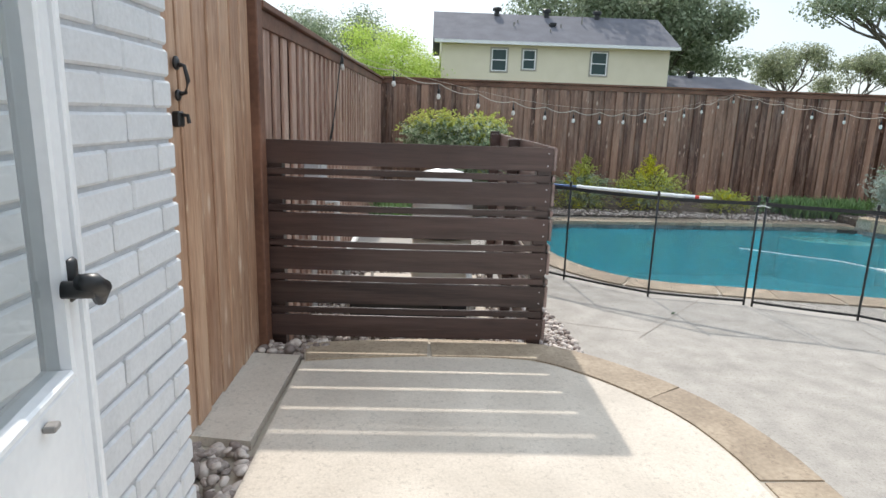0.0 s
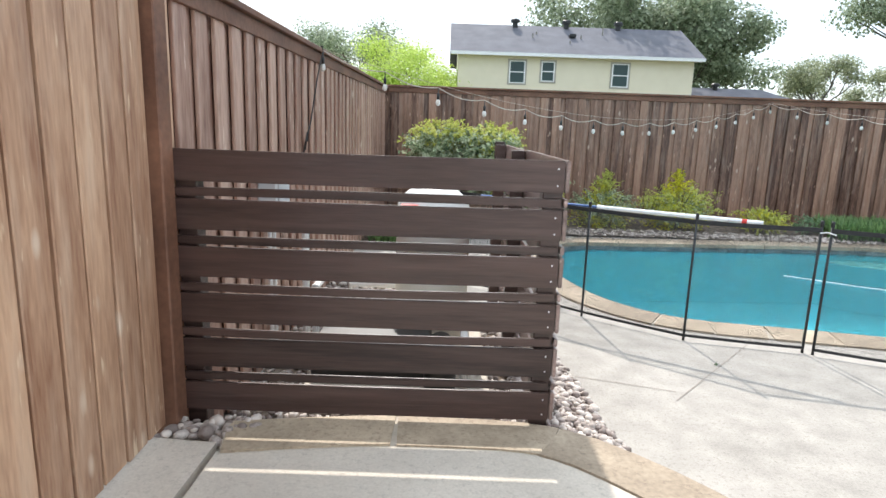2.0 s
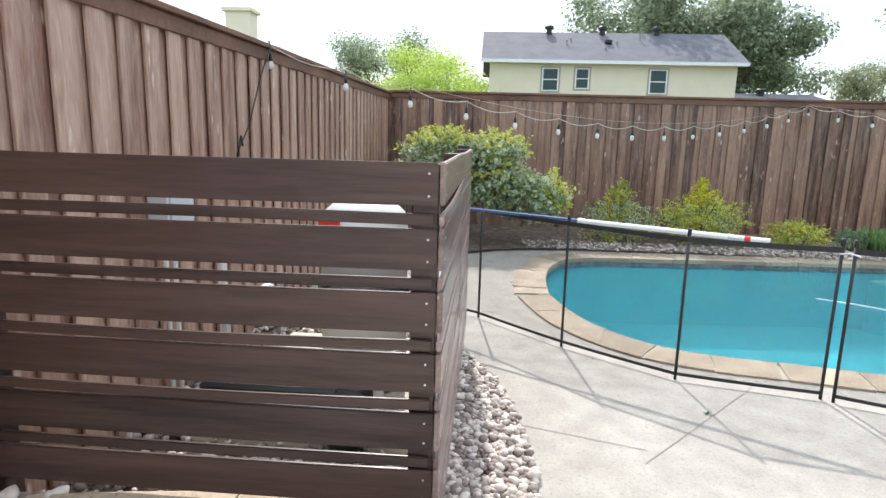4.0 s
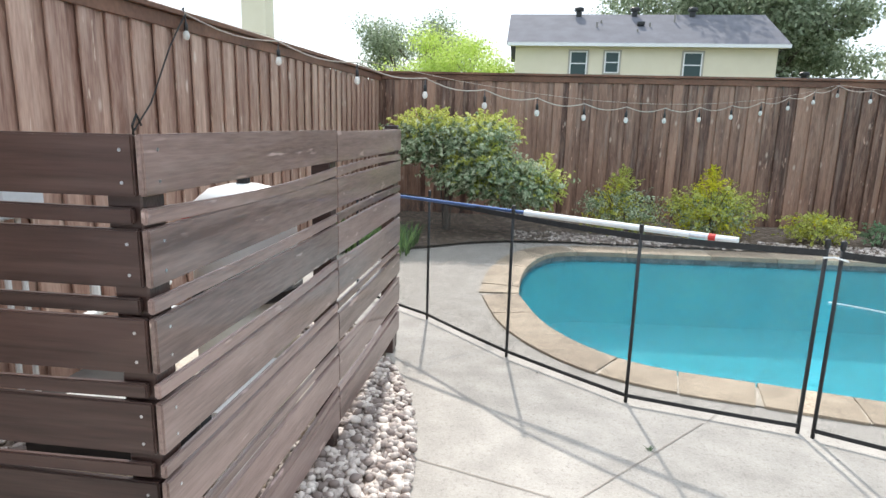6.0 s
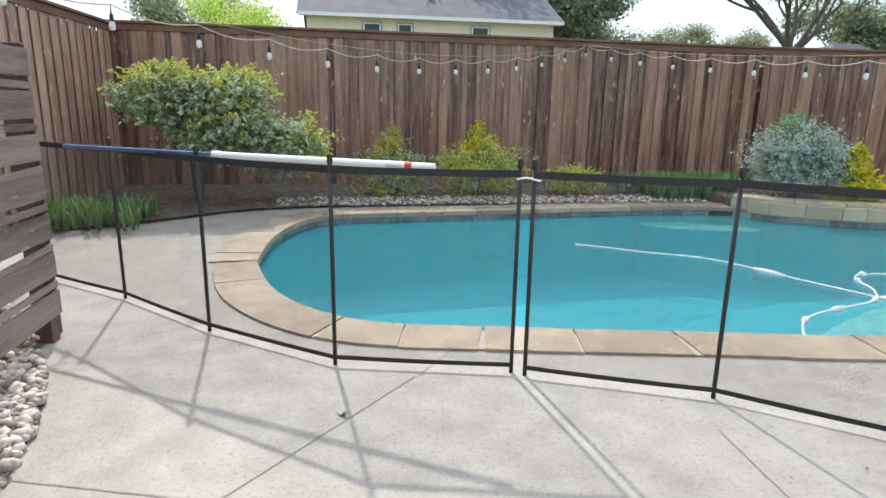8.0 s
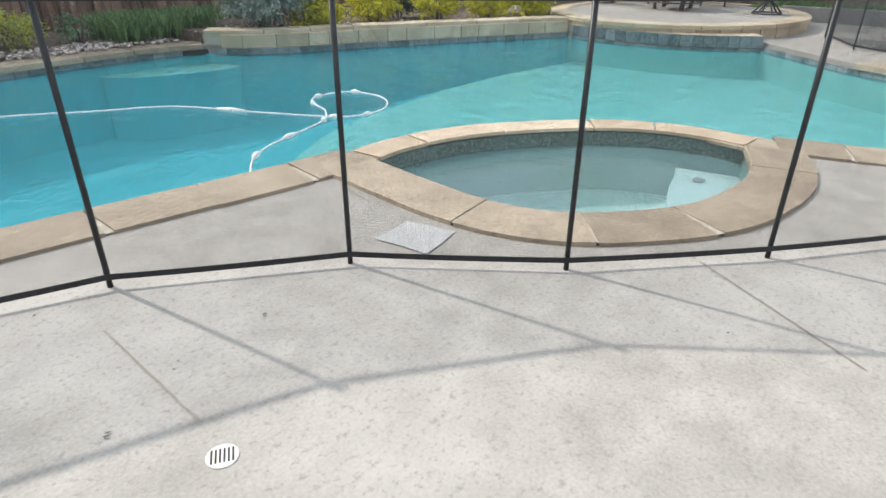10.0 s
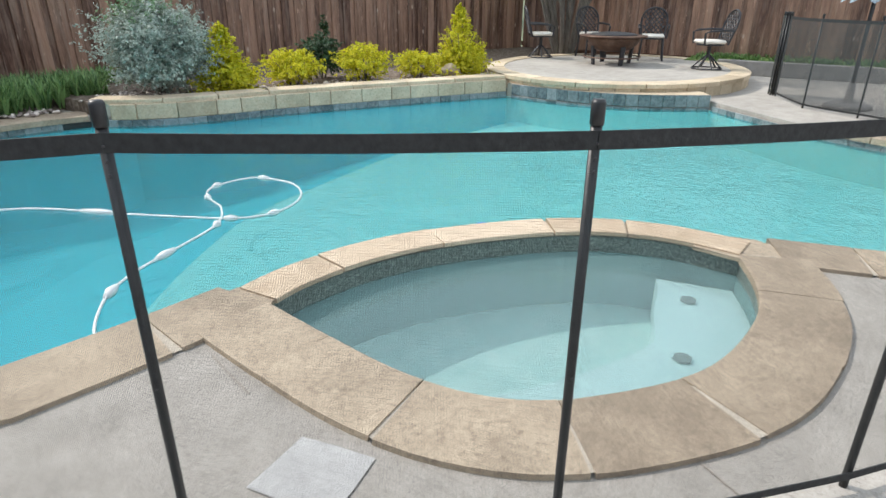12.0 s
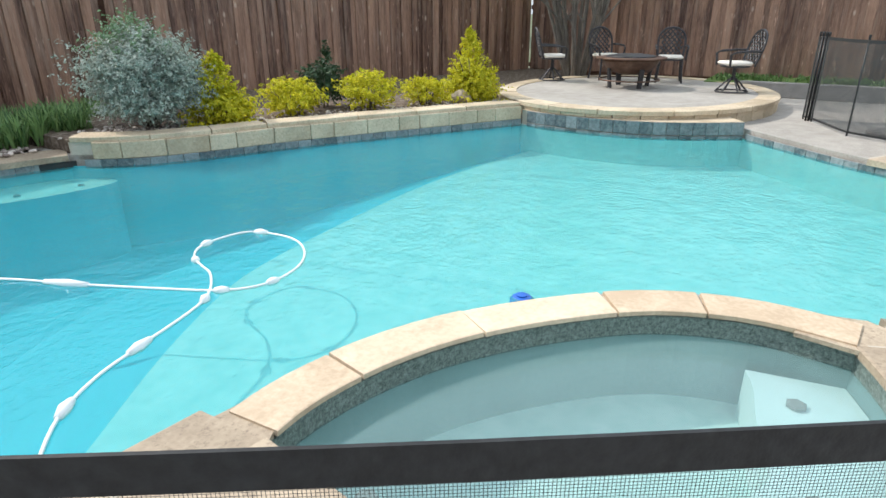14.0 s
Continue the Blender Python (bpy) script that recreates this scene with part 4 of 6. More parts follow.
while z < 2.62:
    y = BRICK_END - (0.132 if row % 2 else 0.05)
    first = True
    while y > 0.42:
        half = first and row % 2 == 0
        tilt = Matrix.Rotation(radians(rng.uniform(-0.6, 0.6)), 4, "X")
        part("brick", me_half if half else me_full, BRICK, house, at=Matrix.Translation((BRICK_X + rng.uniform(-0.003, 0.002), y, z)) @ tilt)
        y -= (0.05 + 0.132 + 0.012) if half else 0.276
        first = False
    x = BRICK_X - 0.05 - (0.132 if row % 2 == 0 else 0.22)
    while x > -0.75:
        part("brick", me_end, BRICK, house, at=(x, BRICK_END, z))
        x -= 0.276
    row, z = row + 1, z + 0.0885
thing("wall_back_1", block((0.86, -0.2, 0.0), (16.0, 0.16, 3.0)), BRICK, "painted brick back wall of the house", "wall", kind="structure")
thing("wall_back_2", block((BRICK_X, -0.2, 2.42), (0.86, 0.16, 3.0)), BRICK, "painted brick above the doorway", "wall", kind="structure")
thing("wall_back_3", block((BRICK_X - 0.012, -0.2, 0.0), (-0.10, 0.16, 2.42)), BRICK, "painted brick beside the doorway", "wall", kind="structure")
thing("door_sill", block((-0.10, -0.2, 0.28), (0.86, 0.2, 0.40), 0.008), CEMENT, "cast doorway sill", "sill", kind="structure")

# open storm door
door = thing("door_1", None, None, "open white storm door with a glass pane", "door", kind="structure", at=pose(-0.019, 0.255, 0.42, 0, 0, 100.4))
DW, DH = 0.90, 2.0


def leaf(x0, x1, z0, z1, y=0.02, bev=0.006):
    return block((x0, -y, z0), (x1, y, z1), bev)


part("stile", leaf(0, 0.10, 0, DH), WHITE, door)
part("stile", leaf(DW - 0.042, DW, 0, DH), WHITE, door)
part("top_rail", leaf(0.10, DW - 0.042, DH - 0.12, DH), WHITE, door)
part("bottom_panel", leaf(0.10, DW - 0.042, 0, 0.92), WHITE, door)
for x0, x1, z0, z1 in ((0.10, 0.115, 0.92, 1.88), (DW - 0.054, DW - 0.042, 0.92, 1.88), (0.115, DW - 0.054, 0.92, 0.935), (0.115, DW - 0.054, 1.865, 1.88)):
    part("glazing_bead", block((x0, -0.024, z0), (x1, 0.024, z1), 0.004), WHITE, door)
sheet_bm = bmesh.new()
sheet_bm.faces.new([sheet_bm.verts.new(q) for q in ((0.11, -0.004, 0.93), (DW - 0.045, -0.004, 0.93), (DW - 0.045, -0.004, 1.87), (0.11, -0.004, 1.87))])
part("pane", sheet_bm, GLASS, door, "reflecting glass pane")
part("glazing_clip", block((DW - 0.17, -0.037, 0.892), (DW - 0.15, -0.02, 0.902), 0.002), CEMENT, door)
part("edge_strip", block((DW, -0.027, 0), (DW + 0.018, -0.004, DH), 0.003), WHITE, door)
h = bmesh.new()
box(h, (DW - 0.045, -0.03, 1.035), (DW - 0.015, -0.018, 1.10), 0.005)
tube(h, [(DW - 0.06, -0.02, 1.06), (DW - 0.055, -0.062, 1.058)], 0.013, 10)
tube(h, [(DW - 0.075, -0.05, 1.075), (DW - 0.055, -0.06, 1.068), (DW - 0.035, -0.062, 1.055), (DW - 0.02, -0.056, 1.03)], [0.012, 0.016, 0.017, 0.009], 10)
part("handle", h, BLACK, door, "black lever handle", smooth=True)


# ---- board fences ----
FENCE_T = 2.42


def fence_boards(parent, a, b, top_a, top_b, base, rng, pitch=0.1215, proud=0.028, side=1, mat=None, wide=0.148, recess=0.142):
    """Upright boards from a to b, every second one proud of the others; they face to the left of the way."""
    mat = mat or CEDAR
    d = b - a
    length = d.length
    d = d / length
    ang = math.atan2(d.y, d.x)
    nrm = Vector((-d.y, d.x)) * side
    k = int(length / pitch)
    pools = {}
    for i in range(k):
        s = (i + 0.5) * pitch
        w = wide if i % 2 else recess
        h = round((top_a + (top_b - top_a) * s / length - base) * 25) / 25
        key = (w, h, rng.randrange(3))
        if key not in pools:
            bm = block((-w / 2, -0.0108, 0), (w / 2, 0.0108, h), 0.004)
            skew = (0.0, 0.003, -0.003)[key[2]]
            for v in bm.verts:
                v.co.y += skew * (v.co.z / h) + 0.002 * math.sin(v.co.x * 30)
            pools[key] = mesh_of(bm, "board", mat)
        p = a + d * s + nrm * (proud if i % 2 else 0.0)
        part("board", pools[key], CEDAR, parent, at=Matrix.Translation((p.x, p.y, base + rng.uniform(-0.006, 0.006))) @ Matrix.Rotation(ang + radians(rng.uniform(-0.8, 0.8)), 4, "Z"))


def fence_trim(parent, a, b, top_a, top_b, side=1, drop=0.10):
    """Cap, fascia board and rails along a fence."""
    d = (b - a).normalized()
    nrm = Vector((-d.y, d.x)) * side

    def bar(name, off, width, z_lo, z_hi, label):
        bm = bmesh.new()
        rows = []
        for p, top in ((a, top_a), (b, top_b)):
            o = p + nrm * off
            rows.append([bm.verts.new((*(o + nrm * w), top + z)) for w, z in ((-width / 2, z_lo), (width / 2, z_lo), (width / 2, z_hi), (-width / 2, z_hi))])
        for i in range(4):
            j = (i + 1) % 4
            bm.faces.new((rows[0][i], rows[0][j], rows[1][j], rows[1][i]))
        bm.faces.new(rows[0][::-1])
        bm.faces.new(rows[1])
        bmesh.ops.recalc_face_normals(bm, faces=bm.faces)
        bmesh.ops.bevel(bm, geom=bm.edges, offset=0.004, segments=1, affect="EDGES")
        part(name, bm, CEDAR_DARK, parent, label)
    bar("cap", 0.01, 0.15, 0.0, 0.038, "flat cap board")
    bar("fascia", 0.042, 0.024, -drop, -0.003, "trim board under the cap")
    bar("rail", -0.05, 0.04, -0.75, -0.66, "")
    bar("rail", -0.05, 0.04, -1.95, -1.86, "")


rng = random.Random(3)
LX = -0.76 * U
left_fence = thing("fence", block((LX - 0.14, 4.6 * U, 0.0), (LX - 0.115, 15.6 * U, 2.31)), CEDAR_DARK, "tall brown stained cedar board fence with a flat cap", "fence", "cedar boundary fences")
fence_boards(left_fence, Vector((LX, 15.55 * U)), Vector((LX, 4.42 * U)), FENCE_T, 2.30, 0.02, rng, side=1, mat=CEDAR_SIDE_LIT)
fence_trim(left_fence, Vector((LX, 15.62 * U)), Vector((LX, 4.5 * U)), FENCE_T, 2.30, 1)
A, B, C, D = plan((-0.9, 15.62), (12.0, 15.62), (21.3, 12.0), (21.2, -1.0))
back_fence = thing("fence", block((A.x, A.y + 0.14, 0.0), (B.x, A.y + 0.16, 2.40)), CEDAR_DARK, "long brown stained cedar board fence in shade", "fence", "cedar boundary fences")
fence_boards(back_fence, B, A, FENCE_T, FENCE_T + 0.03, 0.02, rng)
fence_trim(back_fence, B, A, FENCE_T, FENCE_T + 0.03)
bend_fence = thing("fence", block((-0.03, 0.0, 0.0), (0.0, (C - B).length, 2.12), m=Matrix.Translation((B.x + 0.05, B.y + 0.14, 0)) @ Matrix.Rotation(math.atan2(C.y - B.y, C.x - B.x) - math.pi / 2, 4, "Z")), CEDAR_DARK,
                   "brown cedar fence run behind the golden shrubs", "fence", "cedar boundary fences")
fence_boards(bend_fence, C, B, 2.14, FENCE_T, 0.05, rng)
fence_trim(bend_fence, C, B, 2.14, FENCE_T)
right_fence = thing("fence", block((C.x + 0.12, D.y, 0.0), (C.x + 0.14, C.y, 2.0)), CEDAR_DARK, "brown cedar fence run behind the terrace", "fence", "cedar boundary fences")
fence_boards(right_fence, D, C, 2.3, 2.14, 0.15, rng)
fence_trim(right_fence, D, C, 2.3, 2.14)

# gate and posts beside the house
gate = thing("gate", None, None, "closed cedar board gate with black iron handle and latch", "gate")
fence_boards(gate, Vector((LX + 0.02, 4.36 * U)), Vector((LX + 0.02, 2.19 * U)), 2.36, 2.36, PATIO_Z + 0.02, rng, mat=CEDAR_GATE_LIT, pitch=0.166, wide=0.152, recess=0.152, proud=0.002)
part("backing", block((LX - 0.011, 2.19 * U, PATIO_Z + 0.03), (LX + 0.007, 4.36 * U, 2.35)), CEDAR_DARK, gate, "dark backing boards")
part("brace", block((LX - 0.05, 2.2 * U, 1.9), (LX - 0.012, 4.36 * U, 1.99), 0.004), CEDAR_DARK, gate)
part("brace", block((LX - 0.05, 2.2 * U, 0.6), (LX - 0.012, 4.36 * U, 0.69), 0.004), CEDAR_DARK, gate)
h = bmesh.new()
HX, HY = LX + 0.05, 3.1 * U
tube(h, [(HX, HY + 0.02, 1.90), (HX + 0.03, HY + 0.02, 1.895), (HX + 0.042, HY + 0.02, 1.84), (HX + 0.03, HY + 0.02, 1.795), (HX, HY + 0.02, 1.79)], [0.012, 0.008, 0.009, 0.008, 0.012], 8)
lathe(h, [(0.026, -0.004), (0.026, 0.004), (0.012, 0.01)], 12, Matrix.Translation((HX, HY + 0.02, 1.905)) @ Matrix.Rotation(math.pi / 2, 4, "Y"))
lathe(h, [(0.022, -0.004), (0.022, 0.004), (0.012, 0.01)], 12, Matrix.Translation((HX, HY + 0.02, 1.785)) @ Matrix.Rotation(math.pi / 2, 4, "Y"))
part("handle", h, BLACK, gate, "black iron pull handle", smooth=True)
h = bmesh.new()
box(h, (HX - 0.01, HY - 0.03, 1.665), (HX + 0.02, HY + 0.025, 1.725), 0.006)
tube(h, [(HX + 0.015, HY, 1.71), (HX + 0.04, HY, 1.71), (HX + 0.045, HY, 1.68)], 0.008, 8)
part("latch", h, BLACK, gate, "black gate latch")
thing("fence_post", block((LX - 0.09, 4.37 * U, PATIO_Z - 0.05), (LX + 0.075, 4.50 * U, 2.40), 0.006), CEDAR_DARK, "square dark brown cedar post beside the gate", "post")
thing("fence_post", block((LX - 0.02, 4.50 * U, 0.0), (LX + 0.055, 4.575 * U, 2.40), 0.006), CEDAR_GATE_LIT, "square brown cedar post at the screen's end", "post")
thing("gate_header", block((LX - 0.02, 2.16 * U, 2.36), (LX + 0.06, 4.37 * U, 2.44), 0.005), CEDAR_DARK, "brown cedar cap over the gate", "gate header")

# ---- slatted equipment screen ----
SX, SY, TOP = 1.325 * U, 4.495 * U, 1.573
PERIOD, WIDE, NARROW = 0.2145, 0.139, 0.038
screen = thing("slatted_screen", None, None, "dark espresso slatted wooden screen hiding pool equipment", "wooden screen")
rng = random.Random(8)


def slat(x0, x1, y0, y1, z0, z1, mat, bow=0.0):
    """A slat between two ends, bowed a little."""
    bm = bmesh.new()
    k = 10
    along_x = (x1 - x0) > (y1 - y0)
    rings = []
    for i in range(k + 1):
        s = i / k
        dz = bow * math.sin(math.pi * s)
        if along_x:
            x = x0 + (x1 - x0) * s
            rings.append([bm.verts.new(v) for v in ((x, y0, z0 + dz), (x, y1, z0 + dz), (x, y1, z1 + dz), (x, y0, z1 + dz))])
        else:
            y = y0 + (y1 - y0) * s
            rings.append([bm.verts.new(v) for v in ((x0, y, z0 + dz), (x0, y, z1 + dz), (x1, y, z1 + dz), (x1, y, z0 + dz))])
    for a, b in zip(rings, rings[1:]):
        for i in range(4):
            bm.faces.new((a[i], a[(i + 1) % 4], b[(i + 1) % 4], b[i]))
    bm.faces.new(rings[0][::-1])
    bm.faces.new(rings[-1])
    bmesh.ops.recalc_face_normals(bm, faces=bm.faces)
    long_edges = [e for e in bm.edges if len(e.link_faces) == 2 and e.calc_face_angle(0) > 0.5]
    bmesh.ops.bevel(bm, geom=long_edges, offset=0.004, segments=2, affect="EDGES")
    return bm


x_lo, x_hi = LX + 0.06, SX
SIDE_END = 7.80 * U
for i in range(7):
    zt = TOP - PERIOD * i
    if i < 6:
        part("slat", slat(x_lo, x_hi, SY, SY + 0.019, zt - WIDE, zt, SCREEN_SHADED, rng.uniform(-0.004, 0.003)), SCREEN_SHADED, screen)
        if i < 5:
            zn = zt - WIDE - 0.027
            part("narrow_slat", slat(x_lo, x_hi - 0.014, SY + 0.003, SY + 0.02, zn - NARROW, zn, SCREEN_SHADED, rng.uniform(-0.014, 0.004)), SCREEN_SHADED, screen)
    mid_y = 6.15 * U
    jog = rng.uniform(-0.006, 0.006)
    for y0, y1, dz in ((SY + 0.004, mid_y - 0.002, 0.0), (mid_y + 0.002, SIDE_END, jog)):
        part("slat", slat(SX + 0.004, SX + 0.023, y0, y1, zt - WIDE + dz, zt + dz, SCREEN_SIDE_LIT, rng.uniform(-0.004, 0.003)), SCREEN_SIDE_LIT, screen)
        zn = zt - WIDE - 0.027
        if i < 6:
            part("narrow_slat", slat(SX + 0.004, SX + 0.021, y0, y1, zn - NARROW + dz, zn + dz, SCREEN_SIDE_LIT, rng.uniform(-0.022, 0.012)), SCREEN_SIDE_LIT, screen)
for x, y, z0 in ((SX - 0.088, SY + 0.022, 0.0), (SX - 0.088, 6.10 * U, 0.0), (SX - 0.088, SIDE_END - 0.10, 0.0), (x_lo + 0.01, SY + 0.022, 0.0)):
    part("post", block((x, y, z0), (x + 0.088, y + 0.088, TOP - 0.006), 0.004), SCREEN_SHADED, screen)
part("post", block((SX - 0.09, SIDE_END - 0.02, 0.02), (SX + 0.002, SIDE_END + 0.02, TOP + 0.02), 0.004), SCREEN_SHADED, screen)
screws = bmesh.new()
for i in range(6):
    for dz in (0.035, 0.108):
        lathe(screws, [(0.004, 0), (0.004, 0.002)], 8, Matrix.Translation((SX - 0.03, SY - 0.0005, TOP - PERIOD * i - dz)) @ Matrix.Rotation(math.pi / 2, 4, "X"))
        lathe(screws, [(0.004, 0), (0.004, 0.002)], 8, Matrix.Translation((SX + 0.0225, SY + 0.06, TOP - PERIOD * i - dz)) @ Matrix.Rotation(math.pi / 2, 4, "Y"))
part("screws", screws, ALU, screen, "bright screw heads")

# ---- mesh pool fence ----
POST_H = 1.085
fence_pts = plan((0.55, 9.35), (1.46, 8.63), (2.27, 7.80), (3.135, 7.12), (4.175, 6.87), (4.245, 6.82), (5.20, 6.40), (6.018, 5.735), (6.607, 4.90), (7.335, 4.185), (8.1, 3.55), (9.0, 3.0), (9.3, 2.1))
far_pts = plan((16.86, 5.34), (16.72, 5.30), (16.92, 5.30), (16.70, 5.26), (16.88, 5.25), (16.66, 5.22), (15.58, 4.77), (15.12, 4.1), (14.6, 3.3), (14.1, 2.3))


def post_mesh():
    bm = bmesh.new()
    tube(bm, [(0, 0, -0.02), (0, 0, POST_H - 0.045)], 0.0108, 10)
    return mesh_of(bm, "pole", BLACK, True)


def cap_mesh():
    bm = bmesh.new()
    lathe(bm, [(0.0125, 0), (0.0135, 0.003), (0.0135, 0.04), (0.0105, 0.046)], 12)
    return mesh_of(bm, "cap", BLACK, True)


POLE, CAPM = post_mesh(), cap_mesh()
rivet = bmesh.new()
lathe(rivet, [(0.003, 0), (0.003, 0.002), (0.0015, 0.003)], 8, Matrix.Rotation(math.pi / 2, 4, "X"))
RIVET = mesh_of(rivet, "rivet", IRON)


def mesh_fence(points, skip, label, cloth=None):
    """Posts with black mesh between, hemmed by webbing above and below."""
    fence = thing("pool_fence", None, None, label, "pool fence", "mesh pool fences")
    for i, p in enumerate(points):
        lean = pose(p.x, p.y, 0, random.uniform(-0.1, 0.1), random.uniform(-0.1, 0.1), 0)
        d = (points[min(i + 1, len(points) - 1)] - points[max(i - 1, 0)]).normalized()
        pole = part("post", POLE, BLACK, fence, at=lean @ Matrix.Rotation(math.atan2(d.y, d.x), 4, "Z"))
        part("cap", CAPM, BLACK, pole, at=(0, 0, POST_H - 0.046))
        for z in (0.955, 0.98, 1.008, 0.5):
            part("rivet", RIVET, IRON, pole, at=(0, -0.0105, z))
    for i, (a, b) in enumerate(zip(points, points[1:])):
        if i in skip:
            continue
        d = (b - a).normalized()
        n = Vector((-d.y, d.x)) * 0.013
        length = (b - a).length
        for z0, z1, nm in ((0.996, 1.031, "top_webbing"), (0.035, 0.058, "bottom_webbing")):
            bm = bmesh.new()
            k = 8
            f = [[bm.verts.new((*(a + (b - a) * s / k - n + n * 2 * q * 0.15), z + 0.004 * math.sin(math.pi * s / k) * -1)) for s in range(k + 1)] for q, z in ((0, z0), (0, z1), (1, z1), (1, z0))]
            for s in range(k):
                for q in range(4):
                    bm.faces.new((f[q][s], f[q][s + 1], f[(q + 1) % 4][s + 1], f[(q + 1) % 4][s]))
            bmesh.ops.recalc_face_normals(bm, faces=bm.faces)
            part(nm, bm, BAND, fence)
        bm = bmesh.new()
        uv = bm.loops.layers.uv.new("uv")
        c = [bm.verts.new((*(q - n * 0.9), z)) for q, z in ((a, 0.05), (b, 0.05), (b, 1.015), (a, 1.015))]
        face = bm.faces.new(c)
        for lp, q in zip(face.loops, ((0, 0), (length, 0), (length, 0.965), (0, 0.965))):
            lp[uv].uv = q
        part("mesh_panel", bm, cloth or CLOTH, fence, "see-through black mesh")
    return fence


mesh_fence(fence_pts, {4}, "black mesh safety fence on the pool deck")
mesh_fence(far_pts, set(), "black mesh safety fence beyond the pool, end panels folded", CLOTH_DENSE)
tie = thing("gate_tie", tube(bmesh.new(), [(fence_pts[4].x - 0.02, fence_pts[4].y - 0.02, 0.99), (fence_pts[4].x + 0.02, fence_pts[4].y - 0.05, 1.0), (fence_pts[5].x + 0.02, fence_pts[5].y - 0.02, 0.985), (fence_pts[5].x - 0.01, fence_pts[5].y + 0.02, 0.995)], 0.005, 6),
            HOSE, "white cord tying two fence posts together", "tie")


# ---- loose stones ----
rng = random.Random(21)
gravel_edge = smooth_line(plan((1.3, 7.5), (1.5, 7.15), (1.66, 6.75), (1.78, 6.2), (1.84, 5.6), (1.86, 5.2), (1.93, 4.9), (1.8, 4.45), (1.5, 4.6)), 4)
gravel_loop = gravel_edge + plan((1.2, 4.65), (-0.72, 4.65), (-0.72, 9.2), (0.2, 9.0), (1.25, 7.85))
thing("gravel_base", sheet(bmesh.new(), [gravel_loop], 0.006), SOIL, "earth under the river stones", "gravel bed", kind="structure")
near_bed = thing("stone_border", None, None, "border of rounded river stones beside the screen", "stones", kind="structure")
spots, picked = [], 0
strip = gravel_edge + plan((1.28, 4.62), (1.28, 7.5))
for _ in range(5200):
    p = Vector((rng.uniform(1.2, 2.0) * U, rng.uniform(4.4, 7.6) * U))
    if not inside(p, strip):
        continue
    lift = rng.choice((0.012, 0.02, 0.035))
    if picked < 300 and 5.0 * U < p.y < 7.0 * U and rng.random() < 0.6:
        s = rng.uniform(0.03, 0.068)
        m = Matrix.Translation((p.x, p.y, lift + 0.012)) @ Euler((rng.uniform(-0.4, 0.4), rng.uniform(-0.4, 0.4), rng.uniform(0, 6.3))).to_matrix().to_4x4() @ Matrix.Scale(s, 4)
        part("stone", rng.choice(stone_meshes()), STONE, near_bed, at=m)
        picked += 1
    else:
        spots.append((p.x, p.y, lift))
pebble_field("river_stones", "grey and buff rounded river stones", spots, 0.05, rng)
inner = []
for _ in range(2600):
    p = Vector((rng.uniform(-0.7, 1.25) * U, rng.uniform(4.7, 9.0) * U))
    if inside(p, gravel_loop):
        inner.append((p.x, p.y, rng.choice((0.012, 0.025, 0.04))))
pebble_field("river_stones", "pale river stones round the pool equipment", inner, 0.052, rng)
pocket = thing("stone_pocket", None, None, "pocket of grey river stones beside the house wall", "stones", kind="structure")
for n, (x0, x1, y0, y1) in ((190, (-0.75, -0.38, 2.05, 3.05)), (70, (-0.72, -0.25, 4.27, 4.47))):
    for _ in range(n):
        p = Vector((rng.uniform(x0, x1), rng.uniform(y0, y1))) * U
        s = rng.uniform(0.035, 0.085)
        m = Matrix.Translation((p.x, p.y, PATIO_Z - 0.05 + rng.uniform(0.015, 0.055))) @ Euler((rng.uniform(-0.5, 0.5), rng.uniform(-0.5, 0.5), rng.uniform(0, 6.3))).to_matrix().to_4x4() @ Matrix.Scale(s, 4)
        part("stone", rng.choice(stone_meshes()), STONE, pocket, at=m)
chips = []
for _ in range(1500):
    p = Vector((rng.uniform(0.2, 9.4), rng.uniform(12.85, 13.7))) * U
    if p.x > 2.2 * U:
        chips.append((p.x, p.y + 0.05, 0.04))
for _ in range(700):
    i = rng.randrange(len(seg_bed) - 1)
    q = grown(seg_bed, -rng.uniform(0.34, 0.75), False)[i] + Vector((rng.uniform(-0.3, 0.3), rng.uniform(-0.2, 0.2)))
    chips.append((q.x, q.y, BED_Z - 0.04))
pebble_field("bed_pebbles", "small pale pebbles scattered over the mulch", chips, 0.05, rng)


# ---- shrubs ----
def shrub(label, x, y, base, parts_, twig=True, group=""):
    """A shrub: stems and clouds of small leaves, given as (leaf material, centre offset, radii, count, leaf size, shape)."""
    ob = thing("shrub", None, None, label, "shrub", group, at=(x * U, y * U, base))
    stems = bmesh.new()
    r = random.Random(int(x * 100))
    for _ in range(7):
        a = r.uniform(0, 6.3)
        top = parts_[0][1][2] + parts_[0][2][2] * 0.3
        tube(stems, [(0.05 * math.cos(a), 0.05 * math.sin(a), -0.03), (0.12 * math.cos(a), 0.12 * math.sin(a), top * 0.5), (0.3 * parts_[0][2][0] * math.cos(a) * 2, 0.3 * parts_[0][2][1] * math.sin(a) * 2, top)], [0.014, 0.01, 0.004], 5)
    part("woody_base", stems, BARK, ob)
    for mat, c, radii, n, size, shape in parts_:
        bm = bmesh.new()
        spray_cloud(bm, c, radii, n, size, r, shape)
        part("foliage", bm, mat, ob)
    return ob


